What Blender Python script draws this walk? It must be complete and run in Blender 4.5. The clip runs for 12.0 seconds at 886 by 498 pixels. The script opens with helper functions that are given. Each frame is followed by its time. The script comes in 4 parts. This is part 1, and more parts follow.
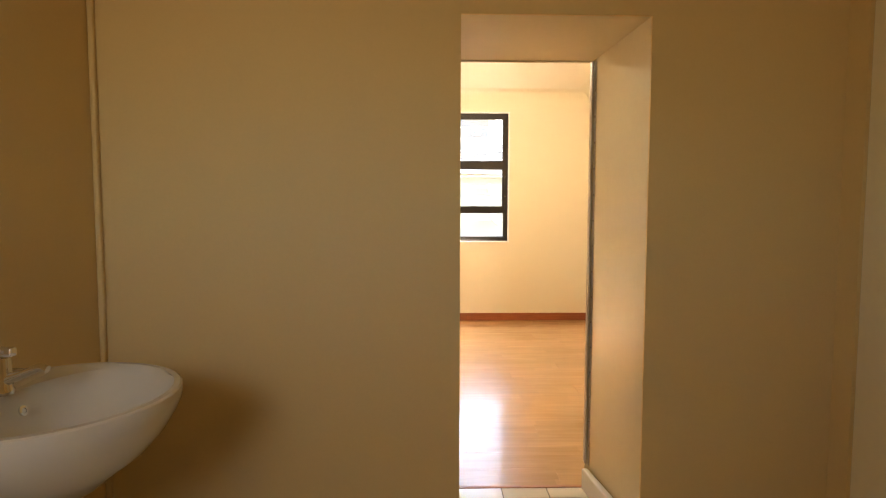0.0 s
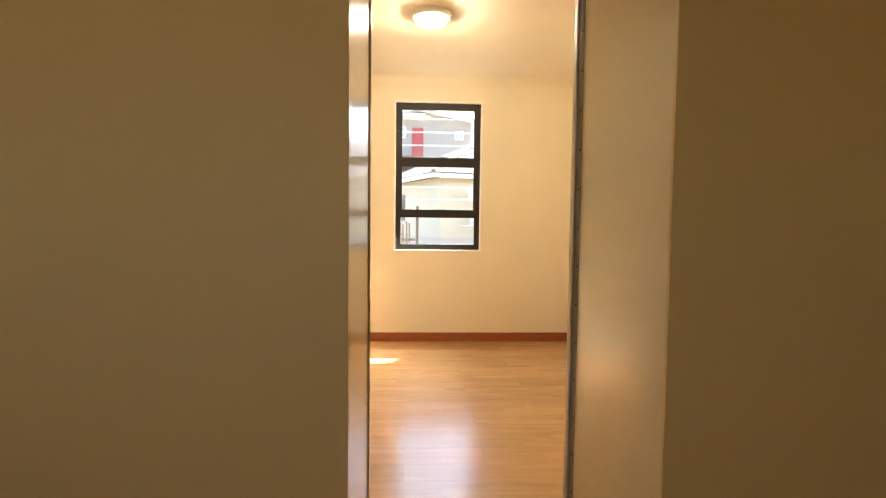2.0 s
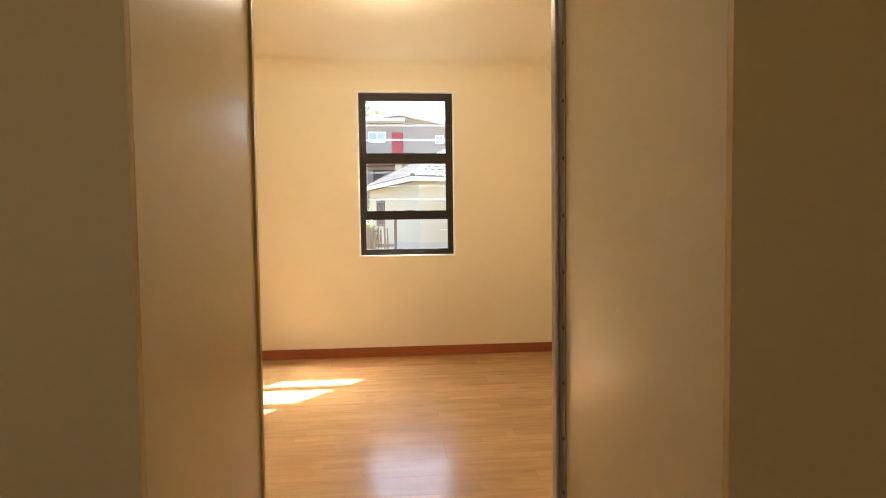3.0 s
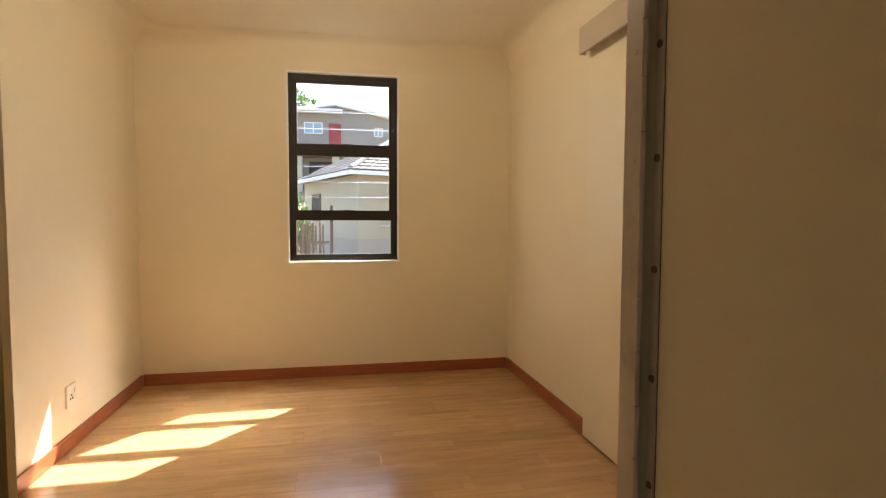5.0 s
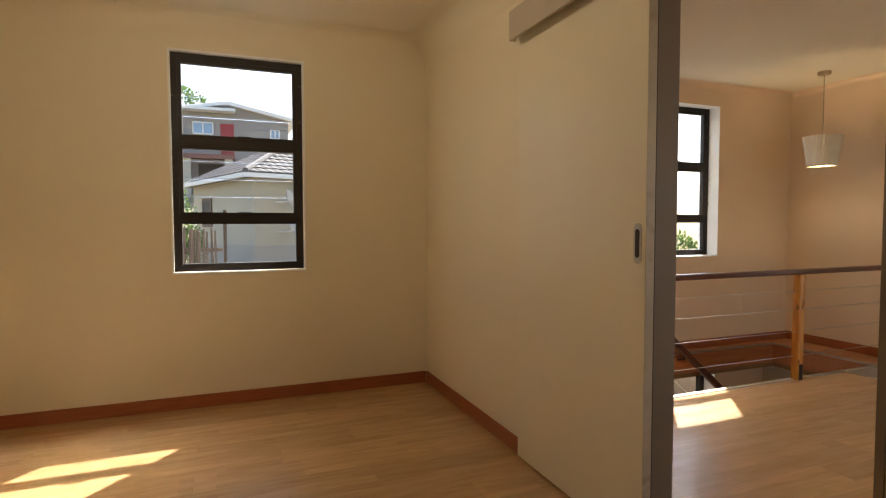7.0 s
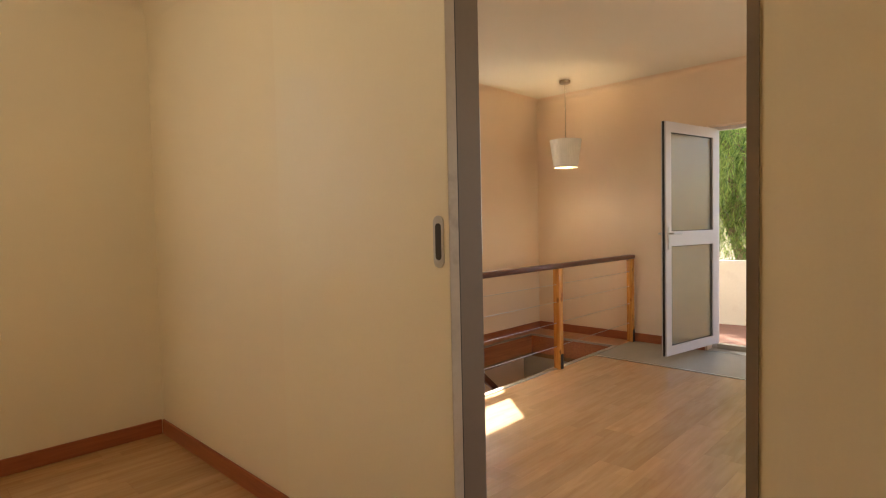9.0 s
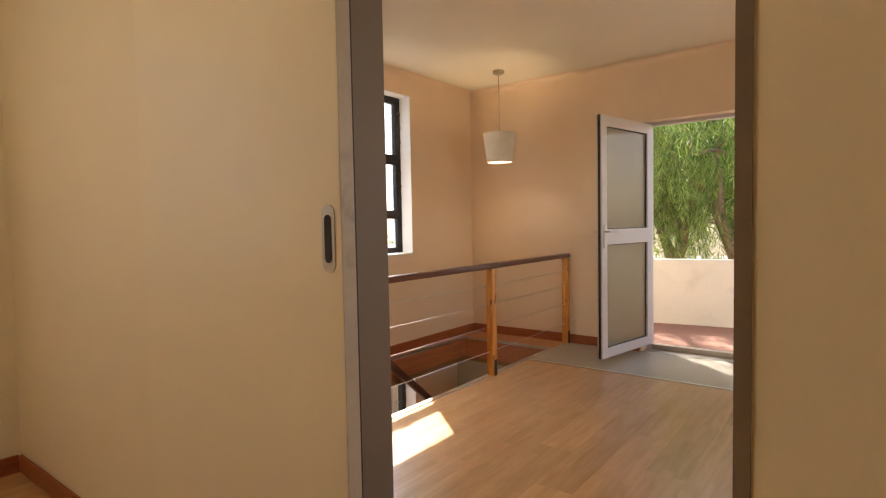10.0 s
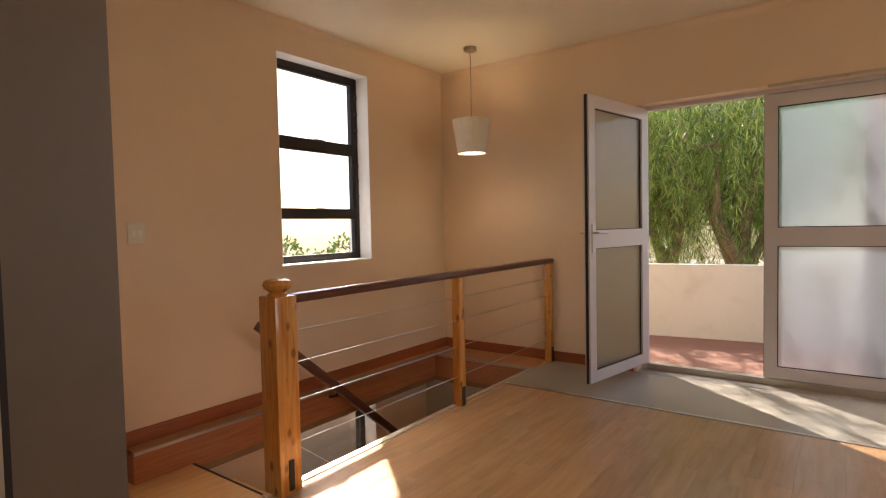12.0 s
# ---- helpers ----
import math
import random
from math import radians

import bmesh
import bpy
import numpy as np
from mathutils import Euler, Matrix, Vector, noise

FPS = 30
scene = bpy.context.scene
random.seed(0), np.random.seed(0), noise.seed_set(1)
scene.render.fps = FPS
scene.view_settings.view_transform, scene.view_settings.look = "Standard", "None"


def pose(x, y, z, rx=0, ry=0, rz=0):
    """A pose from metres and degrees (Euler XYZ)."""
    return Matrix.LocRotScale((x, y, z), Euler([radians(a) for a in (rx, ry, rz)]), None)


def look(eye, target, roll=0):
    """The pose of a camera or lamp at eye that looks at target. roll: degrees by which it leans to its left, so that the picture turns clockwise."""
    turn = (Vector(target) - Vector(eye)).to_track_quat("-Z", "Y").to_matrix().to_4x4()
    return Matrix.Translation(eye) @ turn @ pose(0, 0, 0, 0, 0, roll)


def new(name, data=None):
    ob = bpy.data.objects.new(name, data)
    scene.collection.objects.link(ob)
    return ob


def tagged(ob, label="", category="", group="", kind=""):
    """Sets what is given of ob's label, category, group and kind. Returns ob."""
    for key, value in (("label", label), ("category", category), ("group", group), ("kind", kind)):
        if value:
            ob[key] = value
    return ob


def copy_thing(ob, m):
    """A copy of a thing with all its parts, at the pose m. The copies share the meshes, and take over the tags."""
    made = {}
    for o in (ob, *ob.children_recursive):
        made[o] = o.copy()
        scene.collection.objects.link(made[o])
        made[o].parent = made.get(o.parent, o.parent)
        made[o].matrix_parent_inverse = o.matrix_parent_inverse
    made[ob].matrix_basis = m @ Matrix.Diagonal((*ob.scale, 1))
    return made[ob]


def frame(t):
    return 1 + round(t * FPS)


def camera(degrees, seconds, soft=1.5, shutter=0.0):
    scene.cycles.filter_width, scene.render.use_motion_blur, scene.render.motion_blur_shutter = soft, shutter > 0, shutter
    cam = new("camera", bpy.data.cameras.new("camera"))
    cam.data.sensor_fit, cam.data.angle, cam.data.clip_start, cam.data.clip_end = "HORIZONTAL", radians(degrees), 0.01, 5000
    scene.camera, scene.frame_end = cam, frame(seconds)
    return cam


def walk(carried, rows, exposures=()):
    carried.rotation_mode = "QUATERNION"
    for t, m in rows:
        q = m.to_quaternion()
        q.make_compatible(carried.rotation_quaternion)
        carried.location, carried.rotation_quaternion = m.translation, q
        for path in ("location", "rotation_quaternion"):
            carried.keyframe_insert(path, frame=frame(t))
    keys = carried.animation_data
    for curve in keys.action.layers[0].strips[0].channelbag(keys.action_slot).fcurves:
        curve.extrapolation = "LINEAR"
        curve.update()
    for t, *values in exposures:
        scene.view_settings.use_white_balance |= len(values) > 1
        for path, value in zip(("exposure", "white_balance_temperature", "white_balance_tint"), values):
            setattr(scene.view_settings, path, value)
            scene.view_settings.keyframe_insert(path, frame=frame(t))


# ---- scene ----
cam = camera(78.11, 12.0, soft=1.2)
PATH = [
    (0, (-1.885, -6.452, 1.281), (-1.837, -4.457, 1.149), 0.1),
    (0.5, (-1.861, -6.34, 1.255), (-1.801, -4.345, 1.131), 0.5),
    (1, (-1.789, -6.135, 1.292), (-1.734, -4.139, 1.164), -0.3),
    (1.5, (-1.713, -5.908, 1.285), (-1.638, -3.913, 1.161), -0.2),
    (2, (-1.64, -5.612, 1.27), (-1.532, -3.619, 1.159), 0.7),
    (2.5, (-1.57, -5.369, 1.241), (-1.433, -3.376, 1.141), -0.2),
    (3, (-1.487, -5.093, 1.233), (-1.322, -3.102, 1.141), -0.7),
    (3.2, (-1.457, -5.011, 1.233), (-1.298, -3.019, 1.141), -0.6),
    (5, (-1.477, -4.514, 1.3), (-1.087, -2.556, 1.187), 0.2),
    (5.5, (-1.512, -4.395, 1.274), (-1.076, -2.446, 1.175), 0.2),
    (6, (-1.497, -4.313, 1.271), (-1.008, -2.376, 1.175), 0.1),
    (6.5, (-1.539, -4.234, 1.258), (-0.936, -2.329, 1.178), 0.4),
    (7, (-1.487, -4.123, 1.279), (-0.754, -2.265, 1.186), -0.1),
    (7.5, (-1.459, -4.042, 1.265), (-0.539, -2.268, 1.179), -0.4),
    (7.7, (-1.421, -3.99, 1.241), (-0.438, -2.25, 1.172), -0.2),
    (9.3, (-1.097, -3.537, 1.251), (0.393, -2.207, 1.155), -1.2),
    (9.5, (-1.019, -3.51, 1.245), (0.49, -2.201, 1.148), -1.0),
    (10, (-0.861, -3.421, 1.233), (0.725, -2.206, 1.138), -1.1),
    (10.5, (-0.644, -3.344, 1.228), (0.989, -2.193, 1.132), -1.2),
    (11, (-0.482, -3.284, 1.222), (1.16, -2.147, 1.127), -1.2),
    (11.5, (-0.299, -3.188, 1.217), (1.346, -2.055, 1.123), -1.1),
    (12, (-0.156, -3.148, 1.204), (1.455, -1.966, 1.121), -1.2),
]
walk(cam, [(t, look(eye, target, roll)) for t, eye, target, roll in PATH],
     exposures=[(0, 3.9, 6550, 9), (2.0, 3.42, 6550, 9), (3.2, 3.02, 6550, 9), (4.8, 2.42, 6450, 10), (6, 1.9, 6450, 9), (7.0, 1.7, 6450, 9), (7.7, 1.88, 6450, 9), (9.3, 2.24, 6500, 11), (10, 2.12, 6600, 14), (11, 1.78, 6700, 16), (12, 1.65, 6750, 18)])

# ---- world, sun, lamps ----
world = bpy.data.worlds.new("world")
scene.world = world
world.use_nodes = True
wn = world.node_tree.nodes
sky = wn.new("ShaderNodeTexSky")
sky.sky_type = "NISHITA"
sky.sun_disc = False
sky.sun_elevation = radians(45.6)
sky.sun_rotation = radians(39.8)
sky.dust_density = 2.0
world.node_tree.links.new(sky.outputs[0], wn["Background"].inputs[0])
wn["Background"].inputs[1].default_value = 0.13

SUN_DIR = Vector((0.63, 0.76, 1.0))
sun = new("sun", bpy.data.lights.new("sun", "SUN"))
sun.data.energy, sun.data.angle, sun.data.color = 5.0, radians(0.53), (1.0, 0.96, 0.90)
sun.matrix_world = look(SUN_DIR * 30, (0, 0, 0))


def area(name, m, sx, sy, watts, color=(1, 1, 1)):
    l = bpy.data.lights.new(name, "AREA")
    l.shape, l.size, l.size_y, l.energy, l.color = "RECTANGLE", sx, sy, watts, color
    o = new(name, l)
    o.matrix_world = m
    return o


# area lamps standing in for sky light at two openings out of view
area("sky_window_bathroom", look((-2.62, -7.29, 1.75), (-2.15, -4.46, 0.95)), 0.6, 0.65, 0.57, (1.0, 0.86, 0.64))


# fill lamp added to brighten the landing; no window is seen there
area("landing_south_fill", look((1.9, -5.58, 1.55), (1.9, -1, 0.9)), 1.7, 1.15, 4.5, (1.0, 0.93, 0.84))


def bulb(name, place, watts, radius):
    l = bpy.data.lights.new(name, "POINT")
    l.energy, l.shadow_soft_size, l.color = watts, radius, (1.0, 0.85, 0.64)
    o = new(name, l)
    o.location = place
    return o


bulb("bulb_bedroom", (-1.53, -1.75, 2.632), 5.5, 0.035)
bulb("bulb_pendant", (3.73, -0.62, 1.90), 0.8, 0.03)

# ---- materials ----


def mat(name, color, rough=0.6, metal=0.0, vary=0.08, scale=3.0, grain=60.0, bump=0.1, dist=0.002, rand=0.0, spec=0.5, coat=0.0, dirt=None, dirt_amount=0.0):
    """A paint-like surface: slow and fine colour changes, fine relief, optional stains."""
    m = bpy.data.materials.new(name)
    m.use_nodes = True
    n, l = m.node_tree.nodes, m.node_tree.links
    b = n["Principled BSDF"]
    b.inputs["Roughness"].default_value, b.inputs["Metallic"].default_value = rough, metal
    b.inputs["Specular IOR Level"].default_value = spec
    b.inputs["Coat Weight"].default_value = coat
    b.inputs["Coat Roughness"].default_value = 0.15
    tc = n.new("ShaderNodeTexCoord")
    n1, n2 = n.new("ShaderNodeTexNoise"), n.new("ShaderNodeTexNoise")
    n1.inputs["Scale"].default_value, n1.inputs["Detail"].default_value = scale, 4
    n2.inputs["Scale"].default_value, n2.inputs["Detail"].default_value = grain, 3
    for q in (n1, n2):
        l.new(tc.outputs["Object"], q.inputs["Vector"])
    add = n.new("ShaderNodeMath")
    add.operation = "MULTIPLY_ADD"
    l.new(n1.outputs[0], add.inputs[0])
    add.inputs[1].default_value = 0.65
    mul = n.new("ShaderNodeMath")
    mul.operation = "MULTIPLY"
    l.new(n2.outputs[0], mul.inputs[0])
    mul.inputs[1].default_value = 0.35
    l.new(mul.outputs[0], add.inputs[2])
    ramp = n.new("ShaderNodeMapRange")
    ramp.inputs["From Min"].default_value, ramp.inputs["From Max"].default_value = 0.3, 0.7
    ramp.inputs["To Min"].default_value, ramp.inputs["To Max"].default_value = 1 - vary, 1 + vary
    l.new(add.outputs[0], ramp.inputs["Value"])
    hsv = n.new("ShaderNodeHueSaturation")
    hsv.inputs["Color"].default_value = (*color, 1)
    val = ramp.outputs[0]
    if rand:
        info = n.new("ShaderNodeObjectInfo")
        r = n.new("ShaderNodeMapRange")
        r.inputs["To Min"].default_value, r.inputs["To Max"].default_value = 1 - rand, 1 + rand
        l.new(info.outputs["Random"], r.inputs["Value"])
        k = n.new("ShaderNodeMath")
        k.operation = "MULTIPLY"
        l.new(val, k.inputs[0])
        l.new(r.outputs[0], k.inputs[1])
        val = k.outputs[0]
    l.new(val, hsv.inputs["Value"])
    out = hsv.outputs[0]
    if dirt:
        n3 = n.new("ShaderNodeTexNoise")
        n3.inputs["Scale"].default_value, n3.inputs["Detail"].default_value = scale * 2.3, 8
        l.new(tc.outputs["Object"], n3.inputs["Vector"])
        dr = n.new("ShaderNodeMapRange")
        dr.inputs["From Min"].default_value, dr.inputs["From Max"].default_value = 0.55, 0.75
        dr.inputs["To Max"].default_value = dirt_amount
        l.new(n3.outputs[0], dr.inputs["Value"])
        mx = n.new("ShaderNodeMix")
        mx.data_type = "RGBA"
        l.new(dr.outputs[0], mx.inputs["Factor"])
        l.new(out, mx.inputs[6])
        mx.inputs[7].default_value = (*dirt, 1)
        out = mx.outputs[2]
    l.new(out, b.inputs["Base Color"])
    if bump:
        bp = n.new("ShaderNodeBump")
        bp.inputs["Strength"].default_value, bp.inputs["Distance"].default_value = bump, dist
        l.new(add.outputs[0], bp.inputs["Height"])
        l.new(bp.outputs[0], b.inputs["Normal"])
    return m


def wood(name, dark, light, axis="X", rough=0.35, stretch=14.0, scale=6.0, rand=0.0, strips=0.0, knots=0.0, coat=0.0, ramp_pos=(0.3, 0.75)):
    """Wood with grain along one axis; strips: width of the staves of a laminate board."""
    m = bpy.data.materials.new(name)
    m.use_nodes = True
    n, l = m.node_tree.nodes, m.node_tree.links
    b = n["Principled BSDF"]
    b.inputs["Roughness"].default_value = rough
    b.inputs["Coat Weight"].default_value, b.inputs["Coat Roughness"].default_value = coat, 0.12
    tc, mp = n.new("ShaderNodeTexCoord"), n.new("ShaderNodeMapping")
    info = n.new("ShaderNodeObjectInfo")
    l.new(tc.outputs["Object"], mp.inputs["Vector"])
    s = [stretch, stretch, stretch]
    s["XYZ".index(axis)] = 1.0
    mp.inputs["Scale"].default_value = s
    off = n.new("ShaderNodeVectorMath")
    off.operation = "MULTIPLY_ADD"
    cmb = n.new("ShaderNodeCombineXYZ")
    for i in range(3):
        l.new(info.outputs["Random"], cmb.inputs[i])
    l.new(cmb.outputs[0], off.inputs[0])
    off.inputs[1].default_value = (37, 53, 71)
    l.new(mp.outputs[0], off.inputs[2])
    n1 = n.new("ShaderNodeTexNoise")
    n1.inputs["Scale"].default_value, n1.inputs["Detail"].default_value, n1.inputs["Distortion"].default_value = scale, 6, 0.6
    l.new(off.outputs[0], n1.inputs["Vector"])
    cr = n.new("ShaderNodeValToRGB")
    cr.color_ramp.elements[0].position, cr.color_ramp.elements[1].position = ramp_pos
    cr.color_ramp.elements[0].color, cr.color_ramp.elements[1].color = (*dark, 1), (*light, 1)
    l.new(n1.outputs[0], cr.inputs[0])
    hsv = n.new("ShaderNodeHueSaturation")
    l.new(cr.outputs[0], hsv.inputs["Color"])
    val = None
    if rand:
        r = n.new("ShaderNodeMapRange")
        r.inputs["To Min"].default_value, r.inputs["To Max"].default_value = 1 - rand, 1 + rand
        l.new(info.outputs["Random"], r.inputs["Value"])
        val = r.outputs[0]
    if strips:
        br = n.new("ShaderNodeTexBrick")
        br.offset = 0.37
        br.inputs["Scale"].default_value = 1.0
        br.inputs["Brick Width"].default_value, br.inputs["Row Height"].default_value = 0.42, strips
        br.inputs["Mortar Size"].default_value = 0.0006
        br.inputs["Color1"].default_value, br.inputs["Color2"].default_value = (0.91, 0.91, 0.91, 1), (1.07, 1.07, 1.07, 1)
        br.inputs["Mortar"].default_value = (0.9, 0.9, 0.9, 1)
        o2 = n.new("ShaderNodeVectorMath")
        o2.operation = "ADD"
        c2 = n.new("ShaderNodeCombineXYZ")
        mm = n.new("ShaderNodeMath")
        mm.operation = "MULTIPLY"
        mm.inputs[1].default_value = 31.0
        l.new(info.outputs["Random"], mm.inputs[0])
        l.new(mm.outputs[0], c2.inputs[0])
        l.new(tc.outputs["Object"], o2.inputs[0])
        l.new(c2.outputs[0], o2.inputs[1])
        l.new(o2.outputs[0], br.inputs["Vector"])
        if val:
            k = n.new("ShaderNodeMath")
            k.operation = "MULTIPLY"
            l.new(val, k.inputs[0])
            l.new(br.outputs[0], k.inputs[1])
            val = k.outputs[0]
        else:
            val = br.outputs[0]
    if val:
        l.new(val, hsv.inputs["Value"])
    out = hsv.outputs[0]
    if knots:
        vo = n.new("ShaderNodeTexVoronoi")
        vo.inputs["Scale"].default_value = knots
        mk = n.new("ShaderNodeMapping")
        ks = [1.0, 1.0, 1.0]
        ks["XYZ".index(axis)] = 0.55
        mk.inputs["Scale"].default_value = ks
        l.new(tc.outputs["Object"], mk.inputs["Vector"])
        l.new(mk.outputs[0], vo.inputs["Vector"])
        kr = n.new("ShaderNodeMapRange")
        kr.inputs["From Min"].default_value, kr.inputs["From Max"].default_value = 0.12, 0.25
        kr.inputs["To Min"].default_value, kr.inputs["To Max"].default_value = 0.75, 0.0
        l.new(vo.outputs["Distance"], kr.inputs["Value"])
        mx = n.new("ShaderNodeMix")
        mx.data_type = "RGBA"
        l.new(kr.outputs[0], mx.inputs["Factor"])
        l.new(out, mx.inputs[6])
        mx.inputs[7].default_value = (0.19, 0.06, 0.016, 1)
        out = mx.outputs[2]
    l.new(out, b.inputs["Base Color"])
    bp = n.new("ShaderNodeBump")
    bp.inputs["Strength"].default_value, bp.inputs["Distance"].default_value = 0.08, 0.001
    l.new(n1.outputs[0], bp.inputs["Height"])
    l.new(bp.outputs[0], b.inputs["Normal"])
    return m


def glass(name, color=(1, 1, 1), rough=0.0, ior=1.45):
    m = bpy.data.materials.new(name)
    m.use_nodes = True
    b = m.node_tree.nodes["Principled BSDF"]
    b.inputs["Base Color"].default_value = (*color, 1)
    b.inputs["Transmission Weight"].default_value = 1.0
    b.inputs["Roughness"].default_value, b.inputs["IOR"].default_value = rough, ior
    return m


def glow(name, color, strength):
    m = bpy.data.materials.new(name)
    m.use_nodes = True
    b = m.node_tree.nodes["Principled BSDF"]
    b.inputs["Base Color"].default_value = (*color, 1)
    b.inputs["Emission Color"].default_value = (*color, 1)
    b.inputs["Emission Strength"].default_value = strength
    return m


def leafy(name, a, c):
    """Leaves that let some light through, each of its own shade."""
    m = bpy.data.materials.new(name)
    m.use_nodes = True
    n, l = m.node_tree.nodes, m.node_tree.links
    g, cr = n.new("ShaderNodeNewGeometry"), n.new("ShaderNodeValToRGB")
    cr.color_ramp.elements[0].color, cr.color_ramp.elements[1].color = (*a, 1), (*c, 1)
    l.new(g.outputs["Random Per Island"], cr.inputs[0])
    b = n["Principled BSDF"]
    b.inputs["Roughness"].default_value = 0.45
    l.new(cr.outputs[0], b.inputs["Base Color"])
    t, mix = n.new("ShaderNodeBsdfTranslucent"), n.new("ShaderNodeMixShader")
    l.new(cr.outputs[0], t.inputs[0])
    mix.inputs[0].default_value = 0.45
    l.new(b.outputs[0], mix.inputs[1])
    l.new(t.outputs[0], mix.inputs[2])
    l.new(mix.outputs[0], n["Material Output"].inputs[0])
    return m


M_WALL = mat("cream_paint", (0.80, 0.70, 0.51), 0.55, vary=0.025, scale=1.2, grain=140, bump=0.12, dist=0.0015)
M_PEACH = mat("peach_paint", (0.80, 0.61, 0.42), 0.55, vary=0.025, scale=1.2, grain=140, bump=0.12, dist=0.0015)
M_CEIL = mat("ceiling_paint", (0.82, 0.74, 0.58), 0.75, vary=0.02, scale=1.5, grain=160, bump=0.1)
M_BATH = mat("bathroom_paint", (0.68, 0.485, 0.205), 0.6, vary=0.03, scale=1.5, grain=120, bump=0.08)
M_GLOSS = mat("gloss_cream_paint", (0.76, 0.64, 0.40), 0.22, vary=0.03, scale=2.0, grain=40, bump=0.05, coat=0.3)
M_PANEL = mat("cream_door_paint", (0.80, 0.71, 0.52), 0.4, vary=0.02, scale=1.0, grain=90, bump=0.04)
M_TRACK = mat("pelmet_paint", (0.50, 0.42, 0.32), 0.45, vary=0.04, bump=0.05)
# taupe lining colour, set darker to hold the shade of the jamb
M_LINING = mat("shaded_taupe_lining", (0.20, 0.148, 0.10), 0.5, vary=0.05, scale=4, bump=0.08, dirt=(0.16, 0.12, 0.08), dirt_amount=0.4)
M_FRAME = mat("worn_frame_paint", (0.52, 0.43, 0.32), 0.45, vary=0.1, scale=6, grain=50, bump=0.25, dist=0.003, dirt=(0.22, 0.16, 0.1), dirt_amount=0.5)
M_GAP = mat("gap_shade_screw_brown", (0.14, 0.095, 0.06), 0.7, bump=0.0)
M_WHITE = mat("white_paint", (0.82, 0.80, 0.76), 0.45, vary=0.03, bump=0.05)
M_REVEAL = mat("white_reveal", (0.86, 0.85, 0.82), 0.55, vary=0.02, bump=0.06)
M_UPVC = mat("white_door_profile", (0.64, 0.585, 0.565), 0.35, vary=0.02, bump=0.0)
M_ALU = mat("dark_bronze_aluminium", (0.028, 0.021, 0.016), 0.5, vary=0.1, bump=0.03, spec=0.3)
M_GASKET = mat("black_gasket", (0.015, 0.015, 0.015), 0.6, bump=0.0)
M_STEEL = mat("brushed_steel", (0.55, 0.53, 0.5), 0.3, metal=1.0, vary=0.05, bump=0.02)
M_CHROME = mat("chrome", (0.75, 0.75, 0.75), 0.08, metal=1.0, vary=0.0, bump=0.0)
M_CERAMIC = mat("glazed_ceramic", (0.64, 0.59, 0.48), 0.08, vary=0.01, bump=0.0, coat=0.5)
M_TILE = mat("white_floor_tile", (0.78, 0.73, 0.64), 0.18, vary=0.03, rand=0.04, bump=0.02)
M_GROUT = mat("grey_grout", (0.22, 0.19, 0.16), 0.9, vary=0.1, bump=0.2)
M_LAMINATE = wood("laminate_board", (0.445, 0.25, 0.108), (0.555, 0.34, 0.16), "X", rough=0.27, stretch=9, scale=3.0, rand=0.07, strips=0.063, coat=0.25)
M_SUBFLOOR = mat("board_joint", (0.25, 0.14, 0.06), 0.8, bump=0.0)
M_SKIRT = wood("red_stained_skirting", (0.28, 0.075, 0.025), (0.38, 0.115, 0.04), "X", rough=0.35, stretch=20, scale=4)
M_SKIRT_Y = wood("red_stained_skirting_cross", (0.28, 0.075, 0.025), (0.38, 0.115, 0.04), "Y", rough=0.35, stretch=20, scale=4)
M_PINE = wood("varnished_pine", (0.54, 0.19, 0.035), (0.80, 0.40, 0.085), "Z", rough=0.25, stretch=12, scale=4, knots=15.0, coat=0.5)
M_RAIL = wood("dark_hardwood", (0.08, 0.026, 0.015), (0.16, 0.052, 0.025), "X", rough=0.3, stretch=16, scale=5, coat=0.3)
M_FASCIA = wood("red_brown_fascia", (0.33, 0.11, 0.04), (0.47, 0.18, 0.065), "X", rough=0.4, stretch=14, scale=4)
M_LEDGE = wood("ledge_board", (0.42, 0.19, 0.08), (0.56, 0.29, 0.13), "X", rough=0.3, stretch=10, scale=3)
M_TREAD = wood("stair_tread", (0.62, 0.34, 0.14), (0.76, 0.48, 0.23), "X", rough=0.3, stretch=10, scale=3)
M_VINYL = mat("pale_grey_floor", (0.37, 0.335, 0.27), 0.25, vary=0.06, scale=2.5, grain=30, bump=0.03)
M_TRIM = mat("aluminium_trim", (0.50, 0.46, 0.40), 0.35, metal=0.8, vary=0.06, bump=0.02)
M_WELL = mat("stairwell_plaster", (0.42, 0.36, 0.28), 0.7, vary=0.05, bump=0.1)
M_TERRA = mat("red_balcony_screed", (0.25, 0.115, 0.065), 0.75, vary=0.15, scale=5, grain=80, bump=0.3, dirt=(0.25, 0.12, 0.08), dirt_amount=0.5)
M_PARAPET = mat("cream_masonry_paint", (0.80, 0.77, 0.63), 0.8, vary=0.05, scale=2, grain=50, bump=0.3, dist=0.004, dirt=(0.6, 0.54, 0.42), dirt_amount=0.4)
M_GLASS = glass("window_glass")
M_ACRYL = glass("clear_acrylic", (0.97, 0.98, 0.98), 0.02, 1.2)
M_FROST = glass("frosted_glass", (0.74, 0.79, 0.84), 0.42, 1.3)
M_TINT = glass("tinted_glass", (0.78, 0.82, 0.76), 0.12, 1.3)


